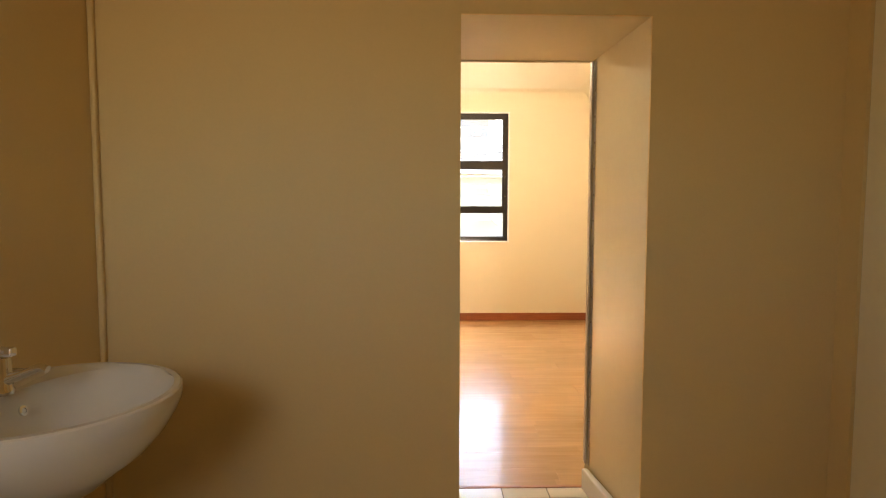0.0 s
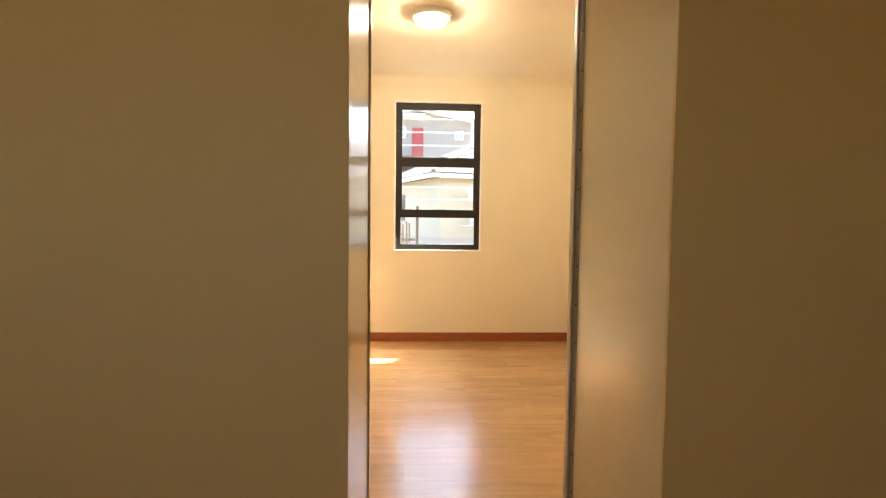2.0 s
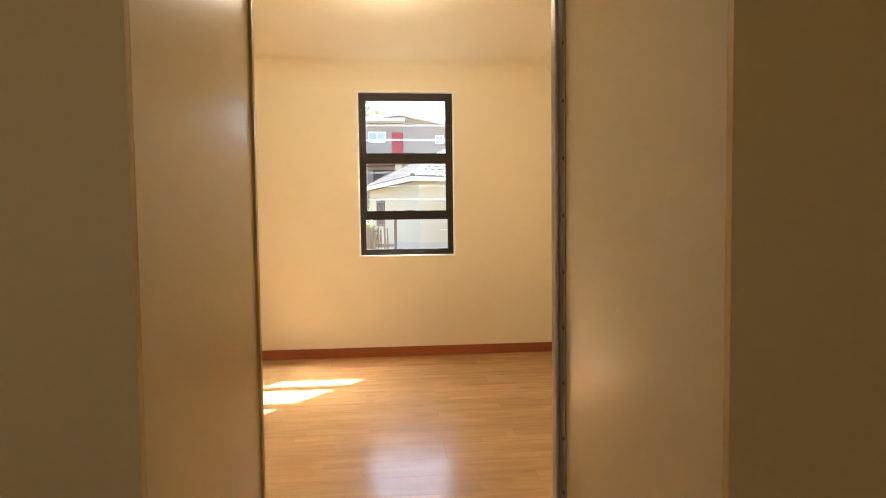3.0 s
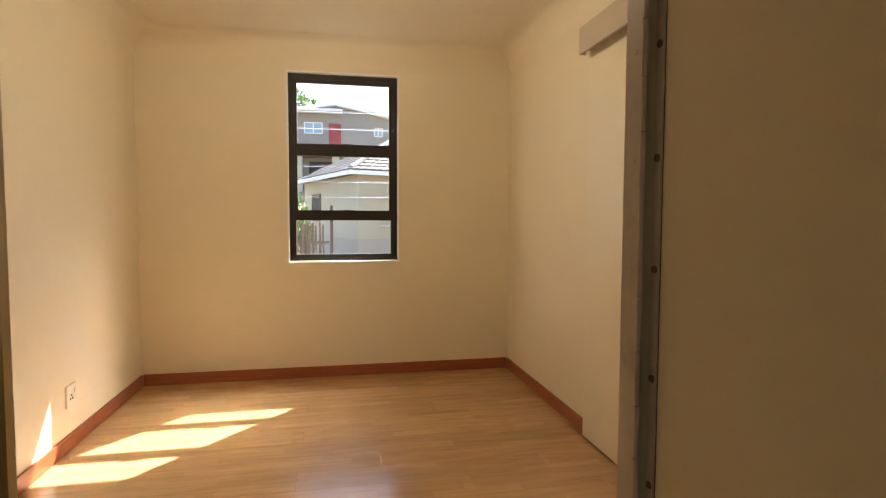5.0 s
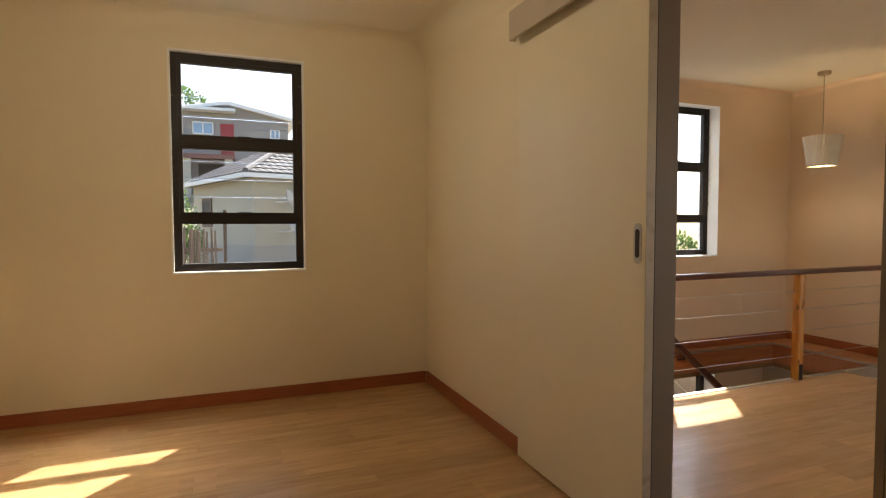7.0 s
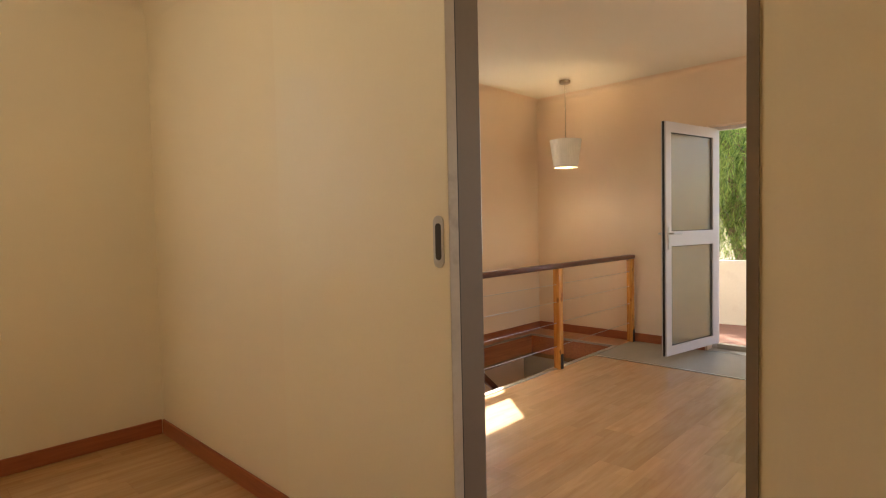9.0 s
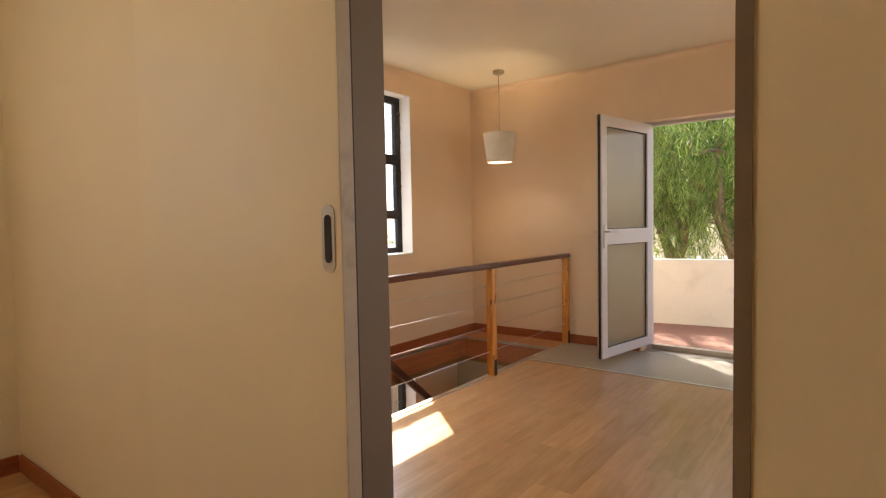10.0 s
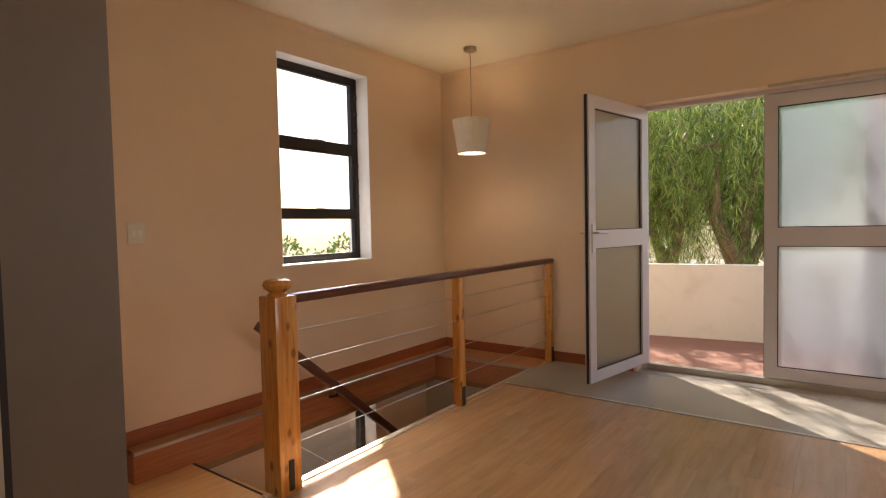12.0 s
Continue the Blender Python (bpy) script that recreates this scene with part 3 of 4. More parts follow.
part("edge_band", bm_box(-0.0335, -2.5055, 0.013, 0.006, -2.5035, 2.259), M_FRAME, sd, "brown edge of the door leaf")


def stadium(cx, cz, w, h, y0, y1, n=10):
    """An upright slot with round ends, thick in y."""
    bm = bmesh.new()
    pts = []
    r = w / 2
    for k in range(n + 1):
        a = math.pi * k / n
        pts.append((cx + r * math.cos(a), cz + h / 2 - r + r * math.sin(a)))
    for k in range(n + 1):
        a = math.pi + math.pi * k / n
        pts.append((cx + r * math.cos(a), cz - h / 2 + r + r * math.sin(a)))
    f, g = [bm.verts.new((x, y0, z)) for x, z in pts], [bm.verts.new((x, y1, z)) for x, z in pts]
    bm.faces.new(f), bm.faces.new(g[::-1])
    for i in range(len(pts)):
        j = (i + 1) % len(pts)
        bm.faces.new((f[i], f[j], g[j], g[i]))
    return bm


turn = Matrix.Translation((-0.034, -2.463, 1.202)) @ Matrix.Rotation(radians(90), 4, "Z")
# the recess is a flat dark patch, its shade put into the colour
for nm, w, h, a, b, mm in (("pull_plate", 0.042, 0.155, -0.001, 0.0035, M_STEEL), ("pull_recess_shade", 0.024, 0.11, 0.0036, 0.0042, M_DARK)):
    bm = stadium(0, 0, w, h, a, b)
    bm.transform(turn)
    part(nm, bm, mm, sd, "steel flush pull" if mm is M_STEEL else "dark patch for the shaded finger recess")
pelmet = empty("door_track", (-0.05, -2.3, 2.2), "painted pelmet box over the sliding door track", "door track")
pelmet.matrix_world = Matrix.Identity(4)
part("pelmet", bm_boxes([(-0.10, -3.45, 2.232, -0.085, -1.552, 2.38), (-0.085, -3.45, 2.365, -0.0005, -1.552, 2.38), (-0.085, -1.567, 2.232, -0.062, -1.5521, 2.34)]), M_TRACK, pelmet)
part("rail", bm_box(-0.055, -3.44, 2.302, -0.02, -1.57, 2.33), M_ALU, pelmet)

# ---- passage: frame post with a piano hinge ----
hinge = empty("door_frame_hinge", (PX1, BY0, 0), "worn painted frame post with a long piano hinge", "door frame")
hinge.matrix_world = pose(PX1 - 0.002, BY0 - 0.001, 0)
part("post", bm_box(-0.006, -0.036, 0.11, 0.0, 0.0, PH - 0.005, bevel=0.002), M_FRAME, hinge)
ang = math.degrees(math.atan2(PX2 - PX1, -(PY0 - BY0)))
hp = Matrix.Translation((0.009, -0.0405, 0)) @ Matrix.Rotation(radians(ang), 4, "Z")
part("hinge_leaf", bm_box(-0.004, -0.0125, 0.11, 0.001, 0.0, PH - 0.01, m=hp), M_FRAME, hinge)
# brown strip stands in for the shadow line past the hinge leaf
part("shadow_gap", bm_box(-0.0026, -0.0135, 0.11, -0.0005, -0.0126, PH - 0.01, m=hp), M_GAP, hinge, "dark strip for the shadow line beside the hinge")
k, z = 0, 0.115
while z < PH - 0.08:
    part("knuckle", tube([(-0.006, -0.039, z), (-0.006, -0.039, z + 0.056)], 0.0030 + 0.0004 * (k % 2), 8), M_FRAME, hinge)
    if k % 2:
        s1 = lathe([(0, 0), (0.0044, 0.0), (0.004, 0.0010), (0.0016, 0.0012), (0.0013, 0.0005), (0, 0.0005)], 10)
        s1.transform(hp @ Matrix.Translation((-0.0042, -0.0065, z + 0.03)) @ Matrix.Rotation(radians(-90), 4, "Y"))
        part("screw", s1, M_GAP, hinge, "dark hinge screw", True)
        s1 = lathe([(0, 0), (0.003, 0.0), (0.0026, 0.0008), (0, 0.0004)], 10)
        s1.transform(Matrix.Translation((-0.0062, -0.022, z + 0.028)) @ Matrix.Rotation(radians(-90), 4, "Y"))
        part("screw", s1, M_FRAME, hinge, "painted-over screw", True)
    k, z = k + 1, z + 0.058
whole("trim_passage_stop", bm_boxes([(PX0, BY0 - 0.012, 0.0, PX0 + 0.005, BY0 + 0.002, PH), (PX0 + 0.005, BY0 - 0.012, PH - 0.005, PX1 - 0.012, BY0 + 0.002, PH)]), M_GLOSS, "thin painted stop round the passage", "trim", "structure")

# ---- bathroom things ----
whole("trim_tile_edge", bm_box(-3.069, PY0 - 0.035, 0.0, -3.05, PY0 - 0.0125, H, bevel=0.006), M_BATH, "cream corner strip on the bathroom wall", "trim", "structure")
dfr = empty("door_2", (-0.35, -4.6, 0), "cream painted door frame at the bathroom wall", "door frame", kind="structure")
dfr.matrix_world = Matrix.Identity(4)
part("frame", bm_boxes([(-0.375, -4.56, 0, -0.331, PY0 - 0.0125, 2.5), (-0.40, -4.60, 0, -0.331, -4.561, 2.5)]), M_BATH, dfr)
part("leaf", bm_box(-0.39, -5.6, 0.01, -0.331, -4.602, 2.5, bevel=0.004), M_GLOSS, dfr, "pale painted panel")


def basin():
    b = empty("pedestal_basin", (-3.07, -5.16, 0), "white ceramic pedestal basin with a mixer tap", "basin")
    cx, cy, zt = 0.27, 0.0, 0.845
    bm = bmesh.new()
    prof = [(0.995, 0.0), (1.0, -0.008), (1.0, -0.02), (0.985, -0.036), (0.95, -0.06), (0.87, -0.10), (0.74, -0.145), (0.56, -0.185), (0.42, -0.22), (0.0, -0.225)]
    inner = [(0.0, -0.155), (0.35, -0.15), (0.6, -0.12), (0.76, -0.07), (0.84, -0.022), (0.875, -0.006), (0.93, 0.004), (0.98, 0.004)]
    seg, rings = 40, []
    for ring_no, (r, dz) in enumerate(inner + prof):
        ring = []
        for k in range(seg):
            t = 2 * math.pi * k / seg
            x, y = math.cos(t) * 0.30 * r, math.sin(t) * 0.29 * r
            if x < 0:
                x *= 0.9
            if r < 0.9 and ring_no < 6:
                x = x * (0.62 if x < 0 else 1.0) + 0.03
            ring.append(bm.verts.new((cx + x, cy + y, zt + dz)))
        rings.append(ring)
    for q, w in zip(rings, rings[1:]):
        for k in range(seg):
            bm.faces.new((q[k], q[(k + 1) % seg], w[(k + 1) % seg], w[k]))
    bmesh.ops.remove_doubles(bm, verts=bm.verts[:], dist=0.0001)
    part("bowl", bm, M_CERAMIC, b, smooth=True)
    part("back_deck", bm_box(0.001, -0.24, zt - 0.10, 0.15, 0.24, zt + 0.006, bevel=0.02, seg=4), M_CERAMIC, b, smooth=True)
    ped = lathe([(0.11, 0.0), (0.105, 0.02), (0.085, 0.1), (0.08, 0.4), (0.10, 0.62), (0.12, 0.66)], 28)
    ped.transform(Matrix.Translation((0.17, 0, 0)))
    part("pedestal", ped, M_CERAMIC, b, smooth=True)
    ov = lathe([(0.0, 0.004), (0.006, 0.004), (0.007, 0.0), (0.013, 0.0), (0.013, 0.004), (0.007, 0.005)], 20)
    ov.transform(Matrix.Translation((0.188, 0.04, zt - 0.05)) @ Matrix.Rotation(radians(70), 4, "Y"))
    part("overflow_ring", ov, M_CHROME, b, "chrome overflow ring", True)
    tap = part("tap", lathe([(0.024, 0), (0.024, 0.01), (0.020, 0.02), (0.019, 0.085), (0.017, 0.09), (0, 0.09)], 20), M_CHROME, b, "chrome mixer tap", True)
    tap.matrix_basis = pose(0.152, 0.03, zt - 0.004)
    sp = part("spout", tube([(0.01, 0, 0.035), (0.045, 0, 0.048), (0.09, 0, 0.066), (0.108, 0, 0.060)], [0.015, 0.012, 0.010, 0.010], 12), M_CHROME, tap, "", True)
    part("lever", bm_box(-0.02, -0.012, 0.092, 0.03, 0.012, 0.115, bevel=0.005), M_CHROME, tap, "", True)
    return b


basin()
tiles = whole("splashback", bm_box(-3.0695, -5.46, 0.86, -3.062, -4.98, 0.98, bevel=0.002), M_TILE, "white tiled splashback above the basin", "splashback")

# ---- bedroom fittings ----
dome = empty("ceiling_light", (-1.53, -1.75, H), "round ceiling light with a lit opal dome", "ceiling light")
part("base_ring", lathe([(0, 0), (0.135, 0), (0.14, -0.01), (0.138, -0.03), (0.125, -0.04), (0.118, -0.035), (0, -0.03)], 40), M_WHITE, dome, "pale rim", True)
part("diffuser", lathe([(0.117, -0.036), (0.112, -0.055), (0.09, -0.078), (0.05, -0.092), (0, -0.096)], 40), M_OPAL, dome, "lit opal glass dome", True).visible_shadow = False


def plate(name, place, rz, w, h, label, category, slots):
    s = empty(name, place, label, category, rz=rz)
    part("cover_plate", bm_box(-w / 2, -0.012, -h / 2, w / 2, -0.0005, h / 2, bevel=0.004), M_PLASTIC, s)
    for x, z, a, b, mm, nm in slots:
        part(nm, bm_box(x - a / 2, -0.016, z - b / 2, x + a / 2, -0.011, z + b / 2, bevel=0.0015), mm, s)
    return s


plate("wall_socket", (BX0, -1.15, 0.30), 90, 0.12, 0.125, "cream plastic double wall socket above the skirting", "socket",
      [(-0.024, -0.015, 0.008, 0.01, M_DARK, "socket_hole"), (0.002, -0.015, 0.008, 0.01, M_DARK, "socket_hole"), (-0.011, 0.004, 0.01, 0.01, M_DARK, "socket_hole"), (0.03, 0.02, 0.016, 0.028, M_WHITE, "rocker")])
plate("light_switch", (1.31, LY1, 1.20), 0, 0.10, 0.125, "cream plastic double light switch", "switch",
      [(-0.018, 0.0, 0.022, 0.035, M_WHITE, "rocker"), (0.018, 0.0, 0.022, 0.035, M_WHITE, "rocker")])
peg = empty("coat_peg", (0, -3.57, 1.375), "turned wooden coat peg on the wall", "coat peg", rz=-90)
pb = lathe([(0, 0), (0.018, 0), (0.014, 0.01), (0.011, 0.025), (0.02, 0.038), (0.022, 0.048), (0.014, 0.058), (0, 0.06)], 20)
pb.transform(Matrix.Rotation(radians(90), 4, "X") @ Matrix.Rotation(0, 4, "Z"))
part("knob", pb, M_PINE, peg, "", True)

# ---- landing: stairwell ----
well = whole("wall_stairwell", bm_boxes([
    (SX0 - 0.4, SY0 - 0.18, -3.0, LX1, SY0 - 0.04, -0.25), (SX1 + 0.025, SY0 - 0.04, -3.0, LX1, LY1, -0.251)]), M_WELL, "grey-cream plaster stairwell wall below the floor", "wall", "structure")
whole("floor_lower", bm_box(EX, -4.0, -3.1, LX1 + 0.25, LY1, -3.0), M_VINYL, "floor at the foot of the stairs", "floor", "structure")
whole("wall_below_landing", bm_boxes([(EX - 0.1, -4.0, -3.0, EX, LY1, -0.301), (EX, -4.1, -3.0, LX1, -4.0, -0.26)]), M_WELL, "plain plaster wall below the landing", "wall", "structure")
whole("trim_fascia", bm_boxes([
    (1.2, SY1, -0.20, SX1, SY1 + 0.014, -0.012), (SX1, SY0, -0.20, SX1 + 0.018, SY1 + 0.014, -0.012), (1.185, SY1, -0.20, 1.1995, LY1, -0.012), (1.45, SY0 - 0.038, -0.20, SX1, SY0 - 0.026, -0.012)]),
    M_FASCIA, "red-brown wooden fascia round the stairwell", "fascia", "structure")
whole("trim_edge", bm_boxes([(1.19, SY1 - 0.004, -0.012, SX1 + 0.01, SY1 + 0.025, 0.006), (SX1 - 0.004, SY0 + 0.0, -0.012, SX1 + 0.03, SY1 - 0.004, 0.006), (1.30, SY0 - 0.045, -0.012, SX1 + 0.03, SY0 - 0.005, 0.006)]),
      M_TRIM, "aluminium edge trim round the stairwell", "trim", "structure")
stair = empty("staircase", (SX0, SY0, -0.17), "wooden staircase going down beside the landing", "staircase")
stair.matrix_world = Matrix.Identity(4)
part("landing_step", bm_box(EX + 0.001, SY0 - 0.026, -0.21, SX0 + 0.01, LY1 - 0.001, -0.17), M_TREAD, stair, "pale wooden top step")
part("nosing", bm_box(SX0 + 0.0105, SY0 - 0.02, -0.215, SX0 + 0.025, SY1 - 0.002, -0.166, bevel=0.004), M_DARK, stair, "dark step edge")
for i in range(1, 11):
    x = SX0 + 0.02 + 0.235 * (i - 1)
    z = -0.17 - 0.19 * i
    part("tread", bm_box(x, SY0 - 0.02, z - 0.04, x + 0.265, SY1 - 0.002, z, bevel=0.004), M_TREAD, stair)
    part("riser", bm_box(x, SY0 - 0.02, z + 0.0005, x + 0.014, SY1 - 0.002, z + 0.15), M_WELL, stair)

# newel, posts, handrail, cables
bal = empty("balustrade", (1.38, -1.07, 0), "pine balustrade with dark handrail and steel cables", "balustrade")
bal.matrix_world = Matrix.Identity(4)
NX, NY = 1.39, -1.075
newel = part("newel_post", bm_box(NX - 0.06, NY - 0.06, 0.0, NX + 0.06, NY + 0.06, 0.905, bevel=0.006), M_PINE, bal, "knotty varnished pine newel", True)
cap = lathe([(0, 0), (0.042, 0), (0.044, 0.008), (0.034, 0.014), (0.04, 0.02), (0.060, 0.034), (0.065, 0.05), (0.058, 0.068), (0.045, 0.074), (0, 0.075)], 32)
cap.transform(Matrix.Translation((NX, NY, 0.905)))
part("finial", cap, M_PINE, newel, "turned pine cap", True)
part("bracket", bm_box(NX + 0.0605, NY - 0.045, 0.0, NX + 0.064, NY - 0.015, 0.16, bevel=0.001), M_ALU, newel, "dark steel bracket")
part("bracket", bm_box(NX - 0.015, NY - 0.064, 0.02, NX + 0.015, NY - 0.0605, 0.16, bevel=0.001), M_ALU, newel, "dark steel bracket")
for x, w in ((2.828, 0.032), (4.215, 0.03)):
    p = part("post", bm_box(x - w, NY - 0.03, 0.0, x + w, NY + 0.03, 0.862, bevel=0.005), M_PINE, bal, "varnished pine post", True)
    part("bracket", bm_box(x - 0.02, NY - 0.034, 0.0, x + 0.02, NY - 0.0305, 0.13, bevel=0.001), M_ALU, p, "dark steel bracket")
part("handrail", bm_box(NX + 0.0605, NY - 0.035, 0.863, LX1 - 0.001, NY + 0.035, 0.905, bevel=0.012, seg=3), M_RAIL, bal, "dark red-brown hardwood handrail", True)
for z in (0.20, 0.40, 0.58, 0.73):
    part("cable", tube([(NX + 0.05, NY, z), (2.8, NY, z - 0.003), (4.2, NY, z)], 0.0022, 6), M_STEEL, bal, "thin steel cable")
rail = empty("stair_handrail", (2.0, -0.2, 0.5), "dark hardwood handrail descending with the stairs", "handrail")
rail.matrix_world = Matrix.Identity(4)
a, b = Vector((1.92, -0.15, 0.60)), Vector((4.0, -0.15, -1.19))
dirv = (b - a).normalized()
rm = Matrix.Translation(a) @ Matrix.Rotation(math.atan2(-dirv.z, dirv.x), 4, "Y")
part("grip", bm_box(0, -0.028, -0.03, (b - a).length, 0.028, 0.03, bevel=0.01, seg=3, m=rm), M_RAIL, rail, "", True)
for t in (0.32, 0.78):
    p = a.lerp(b, t)
    part("rail_bracket", tube([p, p + Vector((0, 0.02, -0.06)), p + Vector((0, 0.095, -0.08))], 0.009, 8), M_ALU, rail, "black steel bracket")
for i, dz in enumerate((0.22, 0.05, -0.12)):
    part("stair_cable", tube([(NX + 0.05, NY + 0.055, dz), (NX + 0.05 + 2.2, NY + 0.055, dz - 1.75)], 0.003, 6), M_STEEL, bal, "thin steel cable down the stairs")

# pendant
pend = empty("pendant_lamp", (3.73, -0.62, H), "pendant lamp with a pleated cream fabric shade", "pendant lamp")
part("ceiling_rose", lathe([(0, 0), (0.055, 0), (0.055, -0.022), (0.05, -0.03), (0, -0.03)], 28), M_BRASSY, pend, "satin metal rose", True)
part("cord", tube([(0, 0, -0.028), (0.003, 0, -0.3), (0, 0, -0.60)], 0.0035, 8), M_BRASSY, pend, "thin cord")
sh = bmesh.new()
seg, rings = 96, []
for r, z in ((0.158, -0.60), (0.118, -0.875)):
    rings.append([sh.verts.new(((r + 0.0022 * (k % 2)) * math.cos(2 * math.pi * k / seg), (r + 0.0022 * (k % 2)) * math.sin(2 * math.pi * k / seg), z)) for k in range(seg)])
for k in range(seg):
    sh.faces.new((rings[0][k], rings[0][(k + 1) % seg], rings[1][(k + 1) % seg], rings[1][k]))
shade = part("shade", sh, M_SHADE, pend, "pleated cream fabric shade")
shade.modifiers.new("thickness", "SOLIDIFY").thickness = 0.003
part("shade_rim", lathe([(0.1175, -0.872), (0.121, -0.872), (0.121, -0.879), (0.1175, -0.879)], 48, True), M_BRASSY, pend, "thin lower rim", True)
part("spider", bm_boxes([(-0.155, -0.003, -0.612, 0.155, 0.003, -0.606), (-0.003, -0.155, -0.613, 0.003, 0.155, -0.607)]), M_BRASSY, pend)
part("lamp_holder", lathe([(0, -0.585), (0.012, -0.585), (0.02, -0.61), (0.02, -0.67), (0, -0.67)], 20), M_BRASSY, pend, "", True)
part("bulb", lathe([(0, -0.67), (0.014, -0.67), (0.016, -0.69), (0.03, -0.73), (0.031, -0.75), (0.02, -0.775), (0, -0.782)], 24), M_BULB, pend, "lit bulb", True).visible_shadow = False

# ---- balcony doors ----


def door_leaf(name, w, label, pane_mat, handle_side):
    """A glazed leaf: local x from the hinge to the free edge, thick in y, bottom at z 0."""
    d = empty(name, (0, 0, 0), label, "glazed door")
    h, st, t = 2.035, 0.082, 0.045
    part("door_frame", bm_boxes([(0, 0, 0, st, t, h), (w - st, 0, 0, w, t, h), (st, 0, 0, w - st, t, 0.08), (st, 0, h - 0.088, w - st, t, h), (st, 0, 0.958, w - st, t, 1.088)]), M_UPVC, d)
    for a, b in ((0.08, 0.958), (1.088, h - 0.088)):
        g = 0.006
        part("gasket", bm_boxes([(st, 0.015, a, st + g, t - 0.014, b), (w - st - g, 0.015, a, w - st, t - 0.014, b), (st + g, 0.015, a, w - st - g, t - 0.014, a + g), (st + g, 0.015, b - g, w - st - g, t - 0.014, b)]), M_GASKET, d, "black glazing gasket")
        p = part("pane", bm_box(st + g, 0.020, a + g, w - st - g, 0.025, b - g), pane_mat, d, "frosted glass pane" if pane_mat is M_FROST else "hazy glass pane")
        p.visible_shadow = pane_mat is M_FROST
    if handle_side:
        for y0, y1, s in ((-0.008, -0.0005, -1), (t + 0.0005, t + 0.008, 1)):
            hp = part("handle_plate", bm_box(w - 0.055, y0, 0.93, w - 0.025, y1, 1.13, bevel=0.003), M_STEEL, d, "steel handle plate")
            yc = y0 if s < 0 else y1
            part("lever", tube([(w - 0.04, yc - s * 0.002, 1.07), (w - 0.04, yc + s * 0.04, 1.07), (w - 0.06, yc + s * 0.045, 1.07), (w - 0.15, yc + s * 0.045, 1.068)], 0.008, 10), M_STEEL, hp, "", True)
    part("edge_seal", bm_box(w + 0.0003, 0.012, 0, w + 0.003, t - 0.012, h), M_GASKET, d, "dark seal along the free edge")
    return d


d1 = door_leaf("balcony_door", 0.845, "white glazed balcony door standing open into the landing", M_TINT, True)
d1.matrix_world = pose(4.366, -1.832, 0.066, 0, 0, 180 - 10.8)
d2 = door_leaf("balcony_door", 0.89, "closed white balcony door with frosted panes", M_FROST, False)
d2.matrix_world = pose(4.445, -3.577, 0.057, 0, 0, 90)
whole("trim_door_frame", bm_boxes([(LX1 + 0.13, DY1 - 0.045, 0.006, LX1 + 0.20, DY1 - 0.0005, DH - 0.0005), (LX1 + 0.13, DY0 + 0.0005, 0.006, LX1 + 0.20, DY0 + 0.042, DH - 0.0005), (LX1 + 0.13, DY0 + 0.042, DH - 0.03, LX1 + 0.20, DY1 - 0.045, DH - 0.0005)]), M_UPVC, "white balcony door frame", "door frame", "structure")
whole("trim_threshold", bm_boxes([(LX1 + 0.0005, DY0, -0.0305, LX1 + 0.24, DY1, 0.004), (LX1 + 0.13, DY0 + 0.044, 0.004, LX1 + 0.20, DY1 - 0.047, 0.05)]), M_TRIM, "aluminium balcony door threshold", "threshold", "structure")
# brown strip drawn as the shadow line above the closed leaf
whole("trim_head_shadow", bm_box(LX1 - 0.014, -3.66, DH - 0.012, LX1 - 0.0005, -2.72, DH + 0.008, bevel=0.003), M_FRAME, "narrow brown strip for the shadow line over the door", "trim", "structure")

# ---- balcony ----
whole("balcony_floor", bm_box(LX1 + 0.25, -6.0, -0.25, 7.0, 0.6, -0.03), M_TERRA, "red-brown screeded balcony floor", "balcony floor", "structure")
bm = bmesh.new()
n = 24
for i in range(n):
    y0, y1 = -6.0 + 6.6 * i / n, -6.0 + 6.6 * (i + 1) / n

    def px(y):
        return 5.93 - (y + 1.49) * 0.19 + 0.02 * math.sin(y * 3)
    q = [bm.verts.new(p) for p in ((px(y0), y0, -0.03), (px(y1), y1, -0.03), (px(y1), y1, 0.745), (px(y0), y0, 0.745),
                                   (px(y0) + 0.16, y0, -0.03), (px(y1) + 0.16, y1, -0.03), (px(y1) + 0.16, y1, 0.745), (px(y0) + 0.16, y0, 0.745))]
    for f in ((0, 1, 2, 3), (3, 2, 6, 7), (4, 7, 6, 5)):
        bm.faces.new([q[k] for k in f])
bmesh.ops.remove_doubles(bm, verts=bm.verts[:], dist=0.0005)
whole("balcony_parapet", bm, M_PARAPET, "cream painted solid balcony parapet wall", "parapet", "structure", smooth=True)
whole("wall_balcony_side", bm_box(4.95, -6.0, -0.03, 5.1, -3.27, 2.6), M_GREYW, "grey plaster wall beside the balcony door", "wall", "structure")

# wall added outside to keep light out of the lower stair window
whole("well_light_block", bm_box(0.5, 0.72, -3.2, 6.0, 0.87, 0.02, bevel=0.01), M_GREYW, "added grey wall that cuts light to the lower stair window", "wall", "structure")

# ---- ground ----


def smooth01(t):
    t = min(1.0, max(0.0, t))
    return t * t * (3 - 2 * t)


def ground_z(x, y):
    hill = smooth01((y - 1.5) / 8.0) * 1.9 + max(0.0, min(y, 60.0) - 20.0) * 0.2
    hill *= smooth01((10.0 - x) / 7.0)
    r = math.hypot(max(0.0, x), max(0.0, y)) if x > 0 else 0.0
    return -3.1 + hill - 0.06 * max(0.0, r - 12.0) * smooth01(x / 10.0)


